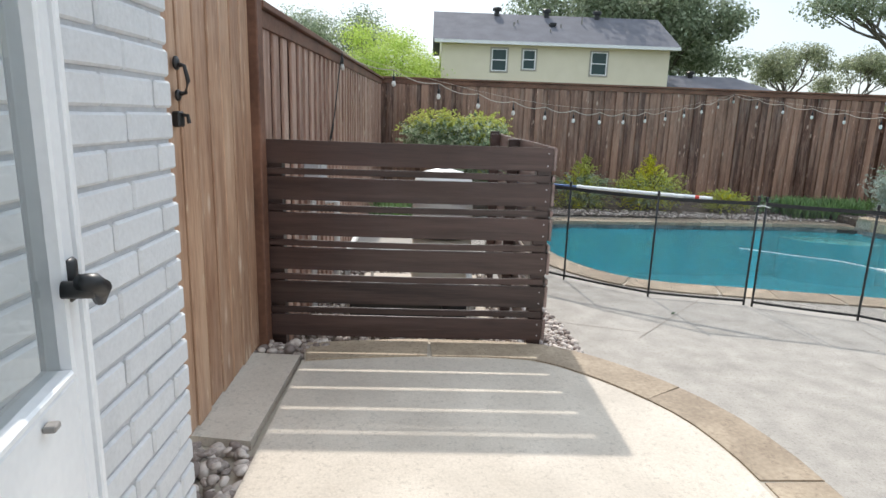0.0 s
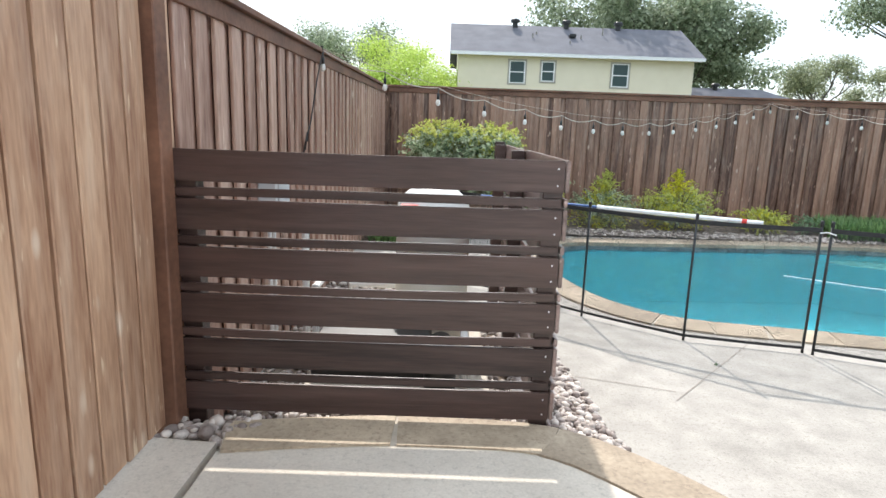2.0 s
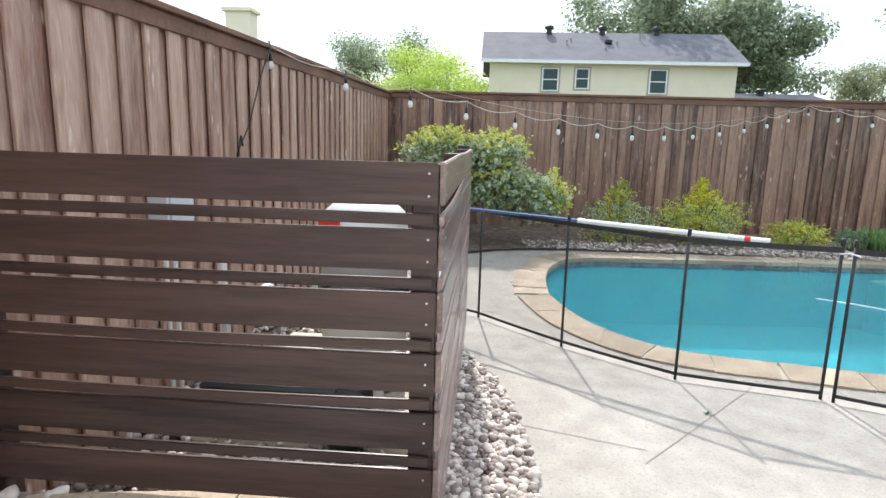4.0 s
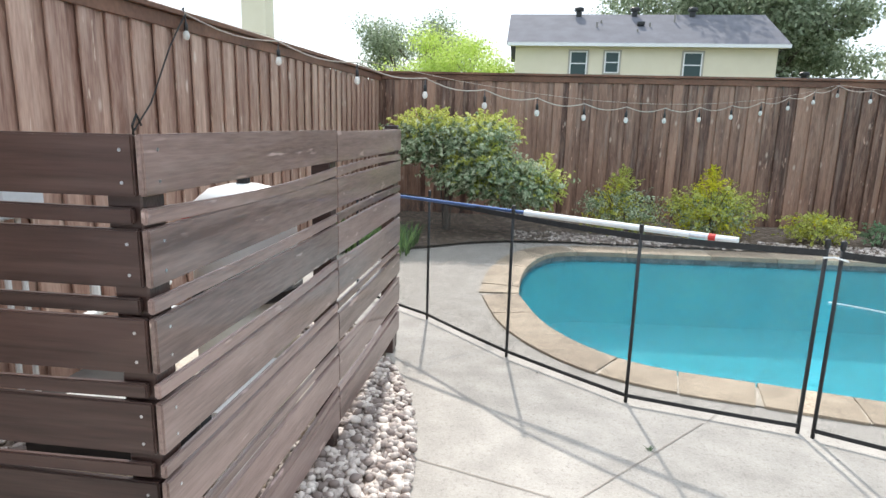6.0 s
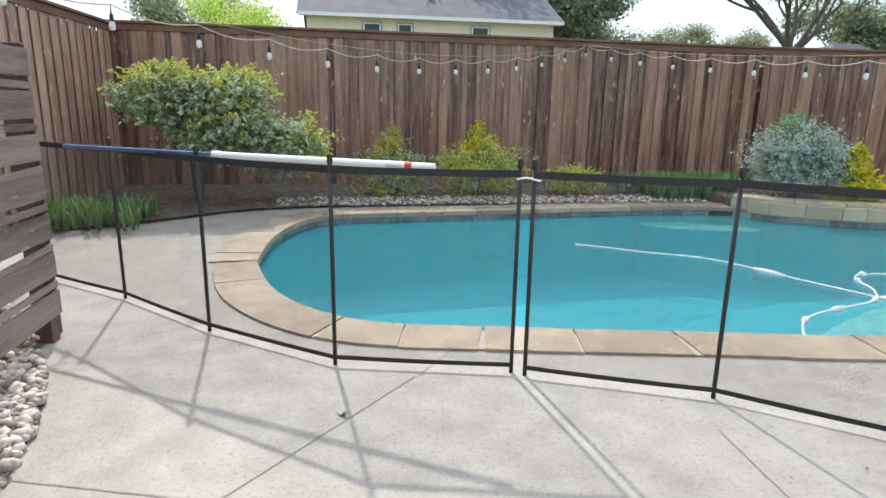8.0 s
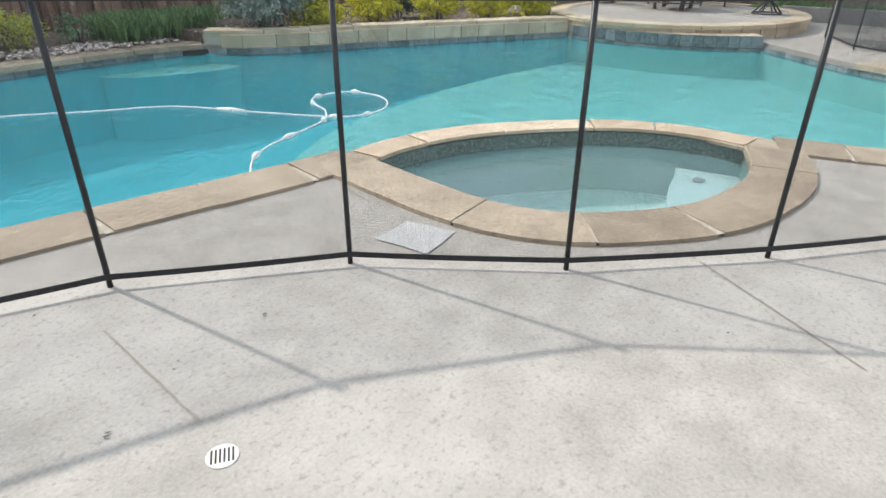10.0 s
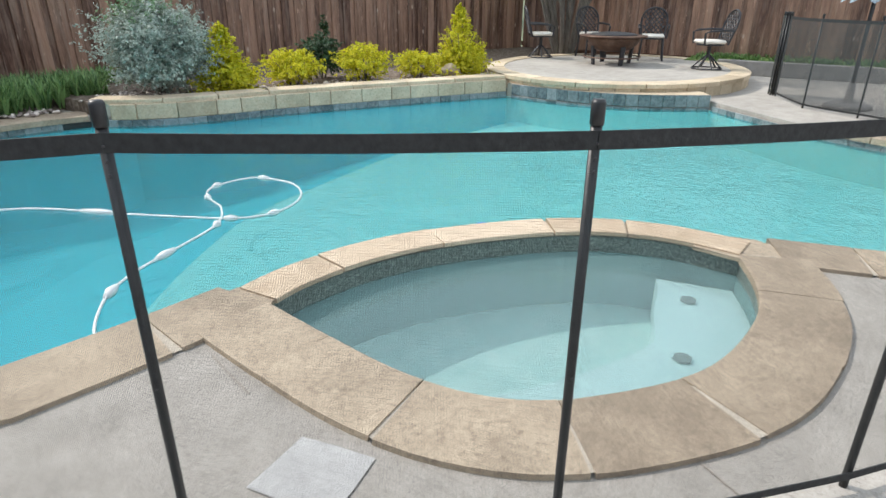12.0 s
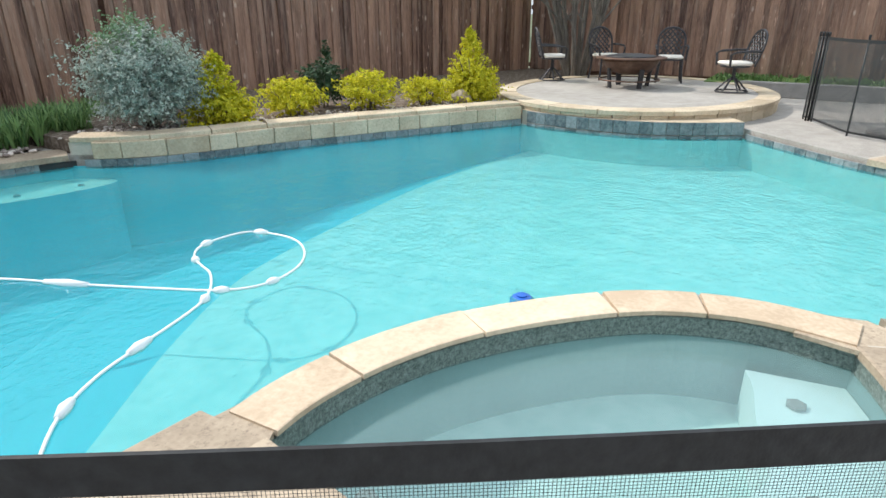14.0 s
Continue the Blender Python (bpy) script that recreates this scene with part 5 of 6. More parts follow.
shrub("large variegated privet bush in the fence corner", 1.0, 13.55, 0.03, [
    (PRIVET, (-0.30, 0, 1.30), (0.74, 0.7, 0.42), 5200, 0.038, "oval"), (PRIVET, (0.42, -0.05, 1.28), (0.72, 0.7, 0.46), 5200, 0.038, "oval"),
    (PRIVET_TIP, (-0.28, 0.05, 1.50), (0.74, 0.62, 0.36), 2400, 0.032, "oval"), (PRIVET_TIP, (0.45, 0.05, 1.48), (0.72, 0.62, 0.36), 2400, 0.032, "oval"),
    (PRIVET, (0.45, -0.25, 0.88), (0.78, 0.6, 0.42), 4600, 0.038, "oval"), (PRIVET, (1.02, -0.15, 0.72), (0.68, 0.6, 0.48), 4600, 0.038, "oval"),
    # The dark leaves ending this list stand in for the bush's inner shade.
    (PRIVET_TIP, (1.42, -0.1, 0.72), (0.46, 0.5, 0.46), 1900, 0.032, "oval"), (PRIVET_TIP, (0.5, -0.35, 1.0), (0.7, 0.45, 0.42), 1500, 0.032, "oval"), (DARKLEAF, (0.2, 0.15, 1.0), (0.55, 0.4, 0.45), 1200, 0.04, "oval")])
shrub("yellow-green privet bush under the fence", 4.1, 14.1, 0.03, [
    (PRIVET_TIP, (0, 0, 0.52), (0.66, 0.55, 0.48), 3200, 0.024, "cone"), (PRIVET, (0, 0, 0.36), (0.74, 0.6, 0.38), 3000, 0.024, "oval"), (YELLOW, (-0.1, 0, 0.45), (0.6, 0.5, 0.42), 900, 0.022, "cone")])
shrub("golden privet bush under the fence", 5.62, 14.05, 0.03, [
    (YELLOW, (0, 0, 0.56), (0.74, 0.6, 0.52), 2400, 0.025, "cone"), (PRIVET_TIP, (0, 0, 0.42), (0.82, 0.65, 0.42), 4200, 0.025, "oval"), (PRIVET, (0, 0, 0.34), (0.74, 0.6, 0.34), 1800, 0.025, "oval")])
shrub("low yellow-green bush at the bed's edge", 7.35, 13.85, 0.03, [(PRIVET_TIP, (0, 0, 0.22), (0.58, 0.45, 0.26), 2600, 0.024, "oval"), (YELLOW, (0, 0, 0.26), (0.5, 0.4, 0.22), 600, 0.022, "oval")])
shrub("low blue-green plant in the bed", 8.35, 13.9, 0.03, [(SAGE_GREEN, (0, 0, 0.18), (0.34, 0.3, 0.2), 800, 0.022, "oval")])
shrub("silver-leaved sage bush in the raised bed", 10.6, 12.5, BED_Z - 0.05, [
    (SAGE, (0, 0, 0.58), (0.70, 0.64, 0.58), 20000, 0.019, "oval"), (SAGE_GREEN, (-0.1, 0, 0.88), (0.45, 0.45, 0.38), 2400, 0.019, "oval"), (SAGE, (0.08, -0.1, 0.42), (0.70, 0.6, 0.42), 14000, 0.019, "oval"), (SAGE, (0, 0, 0.5), (0.5, 0.45, 0.45), 6000, 0.022, "oval")])
for x, y, w, h, n, cone, lab in ((11.35, 12.05, 0.42, 0.74, 2300, True, "golden conifer-like bush in the raised bed"), (12.35, 11.65, 0.42, 0.46, 1800, False, "round golden bush in the raised bed"),
                                 (13.35, 11.05, 0.40, 0.50, 1800, False, "round golden bush beside the dark juniper"), (14.25, 10.62, 0.38, 0.38, 1300, False, "small golden bush beside a rock"),
                                 (15.05, 10.25, 0.48, 0.92, 2600, True, "tall pointed golden bush beside the terrace")):
    lobes = [(YELLOW, (0, 0, h * 0.5), (w * 1.12, w, h * 0.54), int(n * 2.4), 0.023, "cone" if cone else "oval")]
    if cone:
        lobes.append((YELLOW, (0.05, 0, h * 0.25), (w * 1.05, w, h * 0.3), n * 2, 0.023, "oval"))
    shrub(lab, x, y, BED_Z - 0.05, lobes, group="golden bushes")
shrub("dark green juniper in the raised bed", 13.15, 11.85, BED_Z - 0.05, [(DARKLEAF, (0, 0, 0.32), (0.42, 0.38, 0.30), 3200, 0.026, "oval"), (DARKLEAF, (0.12, 0, 0.55), (0.22, 0.2, 0.28), 1000, 0.026, "cone")])


def strap_plants(label, x0, x1, y0, y1, base, n, height, seed):
    """Upright narrow leaves in tufts."""
    r = random.Random(seed)
    bm = bmesh.new()
    for _ in range(n):
        px, py = r.uniform(x0, x1) * U, r.uniform(y0, y1) * U
        for _ in range(9):
            a, h = r.uniform(0, 6.3), height * r.uniform(0.5, 1.1)
            lean = r.uniform(0.1, 0.75) * h
            d = Vector((math.cos(a), math.sin(a), 0))
            s = Vector((-d.y, d.x, 0)) * r.uniform(0.006, 0.013)
            p0, p1, p2 = Vector((px, py, base)), Vector((px, py, base + h * 0.65)) + d * lean * 0.4, Vector((px, py, base + h)) + d * lean
            v = [bm.verts.new(q) for q in (p0 - s, p0 + s, p1 + s, p1 - s, p2)]
            bm.faces.new((v[0], v[1], v[2], v[3]))
            bm.faces.new((v[3], v[2], v[4]))
    return thing("border_plants", bm, STRAP, label, "plants", kind="stuff")


strap_plants("leafy green border plants under the fence", 8.6, 10.2, 13.15, 14.3, 0.03, 260, 0.34, 4)
strap_plants("green border plants along the bed", 9.0, 12.2, 13.9, 14.9, 0.03, 240, 0.30, 6)
strap_plants("small green plants beside the side fence", -0.55, 0.75, 11.2, 12.2, 0.03, 120, 0.30, 7)
grass = strap_plants("green grass blades of the lawn strip", 19.75, 20.9, -1.5, 7.2, 0.2, 600, 0.09, 9)
bm = bmesh.new()
bmesh.ops.create_icosphere(bm, subdivisions=3, radius=0.16)
for v in bm.verts:
    v.co = Vector((v.co.x * 1.1, v.co.y * 0.8, v.co.z * 0.75)) * (1 + 0.3 * noise.noise(v.co * 7))
thing("rock", bm, FLAG, "brown sandstone rock in the raised bed", "rock", at=(14.7 * U, 10.2 * U, BED_Z + 0.02))

# ---- multi-stemmed tree in the corner ----
tree = thing("tree", None, None, "multi-stemmed crape myrtle with bare grey trunks", "tree", at=(19.55 * U, 10.05 * U, 0.12))
r = random.Random(17)
tips = []
for i in range(22):
    bm = bmesh.new()
    a = i * 0.287 + r.uniform(-0.2, 0.2)
    branch(bm, (0.14 * math.cos(a), 0.14 * math.sin(a), 0), (0.28 * math.cos(a), 0.28 * math.sin(a), 1.0), r.uniform(1.9, 2.4), r.uniform(0.034, 0.05), r, 2, tips, 0.1, 2)
    part("trunk", bm, BARK, tree)
bm = bmesh.new()
for p in tips:
    leaf_cloud(bm, p, (0.75, 0.75, 0.5), 30, 0.06, r, "oval", 0.2)
part("crown", bm, LIMELEAF, tree)


# ---- trees beyond the fence ----
def big_tree(label, x, y, height, spread, mat, seed, leaf_n, leaf_size, trunk=0.3, depth=3, lift=0.35, cloud=1.6):
    ob = thing("tree", None, None, label, "tree", "trees beyond the fence", at=(x, y, -0.06))
    r = random.Random(seed)
    ends, bm = [], bmesh.new()
    tube(bm, [(0, 0, 0), (0.05, 0, height * lift * 0.5), (0, 0.1, height * lift)], [trunk, trunk * 0.8, trunk * 0.7], 9)
    for i in range(6):
        a = i * 1.05 + r.uniform(-0.3, 0.3)
        branch(bm, (0, 0, height * lift * r.uniform(0.75, 1.0)), (math.cos(a) * spread / height * 2.0, math.sin(a) * spread / height * 2.0, 1.0), height * (1 - lift) * 0.5, trunk * 0.5, r, depth - 1, ends, 0.22, 3)
    part("trunk", bm, BARK, ob)
    crown = bmesh.new()
    for p in ends:
        leaf_cloud(crown, p, (cloud, cloud, cloud * 0.7), leaf_n, leaf_size, r, "oval", 0.15, 0.6)
    part("crown", crown, mat, ob)
    return ob


big_tree("large spreading green tree behind the neighbour's house", 16.5, 55, 18.0, 12.0, TREELEAF, 31, 620, 0.16, 0.45, 3, 0.2, 2.5)
big_tree("green tree behind the neighbour's roof", 21.0, 57, 13.0, 7.0, TREELEAF, 32, 520, 0.16, 0.4, 3, 0.2, 2.0)
big_tree("sparse olive-green tree in the distance", 35.5, 60, 10.5, 4.5, OLIVELEAF, 33, 130, 0.12, 0.25, 3, 0.45, 1.2)
big_tree("sparse young tree in the distance", 44, 62, 10.0, 4.0, OLIVELEAF, 34, 130, 0.12, 0.2, 3, 0.45, 1.2)
big_tree("bright lime-green spring tree", -2.0, 38, 7.4, 5.6, LIMELEAF, 35, 380, 0.07, 0.2, 3, 0.3, 1.35)
big_tree("green tree beyond the side fence", -6.5, 46, 9.2, 4.4, TREELEAF, 36, 320, 0.085, 0.25, 3, 0.35, 1.4)
big_tree("leafy green tree beyond the back fence", 36, 36, 9.5, 6.0, TREELEAF, 37, 420, 0.12, 0.3, 3, 0.25, 1.5)
big_tree("broad dark-limbed oak beyond the back fence", 33.5, 25.5, 11.0, 8.0, DARKLEAF_FAR, 38, 900, 0.11, 0.35, 3, 0.25, 1.5)
big_tree("overhanging green tree beyond the fence", 24.0, 30.0, 11.0, 5.0, TREELEAF, 39, 220, 0.085, 0.3, 3, 0.4, 1.1)


# ---- neighbour's house beyond the fence ----
HY0, HY1 = 38.3, 46.5
hx0, hx1, EAVE = 1.1, 15.1, 6.05
nb = thing("house", None, None, "two-storey cream house with a grey gable roof", "house")
part("wall", block((hx0, HY0, -0.06), (hx1, HY1, EAVE)), SIDING, nb)
for i in range(42):
    z = 0.3 + i * 0.14
    if z > 2.2 and z < EAVE - 0.15:
        part("siding_board", block((hx0, HY0 - 0.02, z), (hx1, HY0 - 0.004, z + 0.128)), SIDING, nb)
part("eave_trim", block((hx0 - 0.45, HY0 - 0.52, EAVE - 0.08), (hx1 + 0.45, HY0 - 0.47, EAVE + 0.1)), WHITE, nb, "pale eave board")
part("soffit", block((hx0 - 0.4, HY0 - 0.47, EAVE - 0.06), (hx1 + 0.4, HY0, EAVE - 0.02)), SIDING, nb)
RZ = EAVE + 2.35
roof = bmesh.new()
ym = (HY0 + HY1) / 2
prof = [(HY0 - 0.5, EAVE + 0.06), (ym, RZ), (HY1 + 0.5, EAVE + 0.06), (HY1 + 0.5, EAVE - 0.06), (ym, RZ - 0.14), (HY0 - 0.5, EAVE - 0.04)]
ends = [[roof.verts.new((x, y, z)) for y, z in prof] for x in (hx0 - 0.5, hx1 + 0.5)]
for i in range(6):
    j = (i + 1) % 6
    roof.faces.new((ends[0][i], ends[0][j], ends[1][j], ends[1][i]))
roof.faces.new(ends[0][::-1])
roof.faces.new(ends[1])
bmesh.ops.recalc_face_normals(roof, faces=roof.faces)
roof_ob = part("roof", roof, SHINGLE, nb, "grey shingle roof")
slope_k = (RZ - EAVE) / (ym - HY0 + 0.5)


def on_roof(x, s):
    """A place on the near roof slope, s from the eave to the ridge."""
    y = HY0 - 0.5 + (ym - HY0 + 0.5) * s
    return (x, y, EAVE + 0.05 + slope_k * (ym - HY0 + 0.5) * s)


for x in (4.75, 8.05, 11.4):
    bm = bmesh.new()
    lathe(bm, [(0.17, -0.1), (0.17, 0.22), (0.29, 0.24), (0.29, 0.40), (0.22, 0.46)], 16)
    part("vent", bm, BLACK, roof_ob, "black roof vent", at=on_roof(x, 0.93))
part("skylight", block((-0.2, -0.25, -0.03), (0.2, 0.25, 0.16), 0.02), BLACK, roof_ob, "small roof vent", at=on_roof(8.2, 0.60))
for x, s, h in ((5.7, 0.55, 0.22), (8.7, 0.55, 0.2), (10.2, 0.72, 0.42), (7.9, 0.38, 0.15), (6.0, 0.68, 0.14)):
    part("pipe", tube(bmesh.new(), [(0, 0, -0.05), (0, 0, h)], 0.05, 8), CEMENT, roof_ob, at=on_roof(x, s))
for gx in (hx0, hx1):
    gb = bmesh.new()
    v = [gb.verts.new((gx, y, z)) for y, z in ((HY0, EAVE - 0.05), (HY1, EAVE - 0.05), (ym, RZ - 0.2))]
    gb.faces.new(v)
    part("gable", gb, SIDING, nb)


def house_window(x0, x1, z0, z1):
    w = part("window", block((x0 - 0.09, HY0 - 0.05, z0 - 0.09), (x1 + 0.09, HY0 - 0.021, z1 + 0.09), 0.005), TRIM, nb, "taupe framed sash window")
    zm = (z0 + z1) / 2
    for a, b in ((z0 + 0.06, zm - 0.03), (zm + 0.03, z1 - 0.06)):
        part("pane", block((x0 + 0.07, HY0 - 0.062, a), (x1 - 0.07, HY0 - 0.052, b)), PANE_DARK, w)
    for a, b in ((z0, z0 + 0.06), (zm - 0.03, zm + 0.03), (z1 - 0.06, z1)):
        part("sash_rail", block((x0, HY0 - 0.08, a), (x1, HY0 - 0.051, b)), WHITE, w, "white sash")
    for a, b in ((x0, x0 + 0.07), (x1 - 0.07, x1)):
        part("sash_stile", block((a, HY0 - 0.078, z0 + 0.06), (b, HY0 - 0.051, z1 - 0.06)), WHITE, w, "white sash")


for x0, x1, z0, z1 in ((4.15, 5.1, 4.45, 5.75), (6.05, 6.85, 4.6, 5.75), (10.25, 11.25, 4.4, 5.75)):
    house_window(x0, x1, z0, z1)
low = thing("house", None, None, "lower grey-roofed wing beyond the fence", "house")
part("wall", block((15.2, 39.5, -0.06), (21.8, 45.0, 3.85)), SIDING, low)
bm = bmesh.new()
v = [bm.verts.new(q) for q in ((15.2, 39.0, 3.9), (22.3, 39.0, 3.9), (21.2, 42.3, 4.85), (15.2, 42.3, 4.85), (15.2, 45.5, 3.8), (22.3, 45.5, 3.8))]
for q in ((0, 1, 2, 3), (3, 2, 5, 4), (1, 5, 2)):
    bm.faces.new([v[i] for i in q])
lr = part("roof", bm, SHINGLE, low)
bm = bmesh.new()
lathe(bm, [(0.17, -0.1), (0.17, 0.2), (0.28, 0.22), (0.28, 0.36), (0.2, 0.42)], 16)
part("vent", bm, BLACK, lr, "black roof vent", at=(18.0, 41.8, 4.7))
bm = block((-9.3, 26, -0.06), (-8.3, 26.8, 6.45), 0.02)
box(bm, (-9.4, 25.9, 6.3), (-8.2, 26.9, 6.45), 0.02)
thing("chimney", bm, SIDING, "pale chimney beyond the side fence", "chimney")
shed = thing("house", None, None, "low roofed building beyond the back fence", "house")
part("wall", block((26.5, 30.0, -0.06), (33.0, 36.0, 3.1)), SIDING, shed)
bm = bmesh.new()
v = [bm.verts.new(q) for q in ((26.1, 29.6, 3.1), (33.4, 29.6, 3.1), (30.5, 33.0, 5.0), (29.0, 33.0, 5.0), (26.1, 36.4, 3.1), (33.4, 36.4, 3.1))]
for q in ((0, 1, 2, 3), (3, 2, 5, 4), (1, 5, 2), (0, 3, 4)):
    bm.faces.new([v[i] for i in q])
part("roof", bm, SHINGLE, shed)


# ---- string lights ----
def sag_point(a, b, sag, s):
    p = a + (b - a) * s
    return p - Vector((0, 0, sag * 4 * s * (1 - s)))


BULB_MESH, SOCKET_MESH = None, None
bm = bmesh.new()
lathe(bm, [(0.010, 0.0), (0.018, -0.012), (0.026, -0.035), (0.024, -0.058), (0.010, -0.072)], 12)
BULB_MESH = mesh_of(bm, "bulb", BULB, True)
bm = bmesh.new()
lathe(bm, [(0.012, -0.008), (0.015, -0.006), (0.015, 0.045), (0.006, 0.055), (0.004, 0.11)], 10)
SOCKET_MESH = mesh_of(bm, "socket", SOCKET, True)
bm = bmesh.new()
lathe(bm, [(0.004, -0.012), (0.010, -0.03), (0.004, -0.05)], 8)
FILAMENT = mesh_of(bm, "filament", CUSHION)


def string_lights(label, a, b, sag, count, drop=0.12):
    a, b = Vector(a), Vector(b)
    ob = thing("string_lights", None, None, label, "string lights", "string lights")
    pts = []
    for i in range(count * 6 + 1):
        s = i / (count * 6)
        p = sag_point(a, b, sag, s)
        p.z -= 0.05 * abs(math.sin(math.pi * s * count))
        pts.append(p)
    part("cord", tube(bmesh.new(), pts, 0.0055, 5), CORD, ob)
    part("support_wire", tube(bmesh.new(), [sag_point(a, b, sag * 0.93, i / 20) + Vector((0, 0, 0.012)) for i in range(21)], 0.002, 4), CORD, ob)
    for i in range(count + 1):
        p = sag_point(a, b, sag, i / count)
        sk = part("socket", SOCKET_MESH, SOCKET, ob, "black bulb socket", at=(p.x, p.y, p.z - 0.115))
        part("bulb", BULB_MESH, BULB, sk, "clear glass bulb")
        part("filament", FILAMENT, CUSHION, sk)
    for p in (a, b):
        hk = bmesh.new()
        tube(hk, [p + Vector((-0.02, 0, 0.03)), p + Vector((0.0, -0.02, 0.035)), p + Vector((0, -0.02, 0)), p], 0.006, 6)
        part("hook", hk, IRON, ob)
    return ob


hook_left, hook_back = (-0.66 * U, 8.2 * U, 2.36), (8.05 * U, 15.48 * U, 2.36)
string_lights("outdoor string lights hung from fence to fence", hook_left, hook_back, 0.50, 14)
string_lights("outdoor string lights hung over the pool", hook_back, (12.1 * U, 0.35, 2.5), 0.62, 20)
string_lights("outdoor string lights hung towards the corner tree", (16.2 * U, 13.55 * U, 2.2), (19.2 * U, 10.75 * U, 2.25), 0.10, 6)
cable = bmesh.new()
tube(cable, [(-0.66 * U, 8.2 * U, 2.36), (-0.67 * U, 7.95 * U, 2.1), (-0.68 * U, 7.65 * U, 1.7), (-0.69 * U, 7.4 * U, 1.5), (-0.69 * U, 7.35 * U, 1.3)], 0.006, 6)
tube(cable, [(-0.68 * U, 7.5 * U, 1.55), (-0.66 * U, 7.42 * U, 1.62), (-0.66 * U, 7.36 * U, 1.55), (-0.68 * U, 7.4 * U, 1.48)], 0.008, 6)
thing("power_cable", cable, WIRE, "black cable hanging down the side fence", "cable")

# ---- pool things ----
pp = bmesh.new()
line = [Vector((1.15 * U, 8.62 * U, 1.03)), Vector((2.3 * U, 7.9 * U, 1.03)), Vector((3.72 * U, 7.03 * U, 1.03))]
pole = thing("pool_pole", None, None, "telescopic pool pole lying along the fence top", "pool pole")
cut = line[0] + (line[2] - line[0]) * 0.48
part("inner_tube", tube(bmesh.new(), [line[0], cut], 0.013, 10), BLUEALU, pole, "blue inner tube")
part("outer_tube", tube(bmesh.new(), [cut, line[2]], 0.019, 10), HOSE, pole, "white outer tube")
e = line[2] - line[0]
part("collar", tube(bmesh.new(), [cut - e * 0.008, cut + e * 0.012], 0.023, 10), HOSE, pole)
part("grip", tube(bmesh.new(), [line[2] - e * 0.06, line[2] - e * 0.045], 0.0205, 10), RED, pole, "red mark")
part("sleeve", tube(bmesh.new(), [line[2] - e * 0.10, line[2] - e * 0.065], 0.0205, 10), ALU, pole)

hose_pts = smooth_line([Vector((x * U, y * U, WATER_Z + 0.006)) for x, y in ((6.1, 10.65), (6.45, 10.42), (6.8, 10.15), (7.4, 9.75), (7.75, 9.0), (8.0, 8.47), (8.13, 8.22), (8.28, 8.06), (8.47, 8.0), (8.72, 8.05), (8.93, 8.2), (9.07, 8.42), (9.09, 8.65), (9.02, 8.9), (8.8, 8.98), (8.57, 8.95), (8.42, 8.8), (8.35, 8.62), (8.29, 8.46), (8.12, 8.25), (7.92, 8.12), (7.45, 7.98), (7.17, 7.89), (6.9, 7.72), (6.66, 7.42), (6.6, 7.2))], 5)
hose = thing("cleaner_hose", tube(bmesh.new(), hose_pts, 0.0075, 7), HOSE, "white pool cleaner hose floating on the water", "hose", smooth=True)
for k in (18, 30, 38, 62, 72, 80, 97, 104, 113):
    if k + 3 < len(hose_pts):
        part("float", tube(bmesh.new(), [hose_pts[k], hose_pts[k + 1], hose_pts[k + 2]], [0.016, 0.027, 0.016], 8), HOSE, hose, "white hose float", smooth=True)
bm = bmesh.new()
lathe(bm, [(0.055, -0.08), (0.065, -0.02), (0.065, 0.015), (0.05, 0.03), (0.03, 0.034)], 20)
float_ob = thing("chlorine_floater", bm, BLUE, "round blue chlorine floater in the pool", "pool floater", smooth=True, at=(9.10 * U, 6.50 * U, WATER_Z - 0.03))
part("lid", lathe(bmesh.new(), [(0.03, 0.034), (0.03, 0.042), (0.012, 0.046)], 14), BLUE, float_ob)

# drain grate in the deck
gr = thing("deck_drain", lathe(bmesh.new(), [(0.041, 0.001), (0.041, 0.003), (0.037, 0.004)], 24), CUSHION, "round white slotted drain in the deck", "drain", at=(4.93 * U, 5.15 * U, 0))
for i in range(6):
    part("slot", block((-0.024, -0.0024, 0.0037), (0.024, 0.0024, 0.0050)), BLACK, gr, at=pose((i - 2.5) * 0.0105, 0, 0, 0, 0, 90))
gr.rotation_euler = (0, 0, radians(-35))

# ---- pool equipment behind the screen ----
pad = thing("equipment_pad", block((-0.3 * U, 5.6 * U, 0.0), (1.1 * U, 7.6 * U, 0.07), 0.01), SLAB, "grey concrete pad under the pool equipment", "pad")
flt = thing("pool_filter", None, None, "beige pool filter tank with a domed lid", "pool filter", at=(0.62 * U, 6.55 * U, 0.07))
part("tank", lathe(bmesh.new(), [(0.24, 0), (0.27, 0.04), (0.27, 0.62)], 28), BEIGE, flt, smooth=True)
part("clamp", lathe(bmesh.new(), [(0.285, 0.62), (0.295, 0.63), (0.295, 0.67), (0.285, 0.68)], 28), BLACK, flt, "black clamp band")
part("dome", lathe(bmesh.new(), [(0.27, 0.68), (0.27, 1.02), (0.25, 1.12), (0.18, 1.18), (0.08, 1.205), (0.03, 1.21)], 28), PVC, flt, "pale dome", smooth=True)
part("gauge", lathe(bmesh.new(), [(0.035, 1.205), (0.035, 1.24)], 12), BLACK, flt)
part("label", block((-0.22, -0.275, 1.05), (-0.10, -0.21, 1.10)), RED, flt, "red label strip")
heat = thing("pool_heater", None, None, "low black pool heater with a pale grille", "pool heater", at=(0.15 * U, 5.85 * U, 0.07))
part("body", block((-0.34, -0.18, 0.0), (0.42, 0.26, 0.27), 0.02), BLACK, heat)
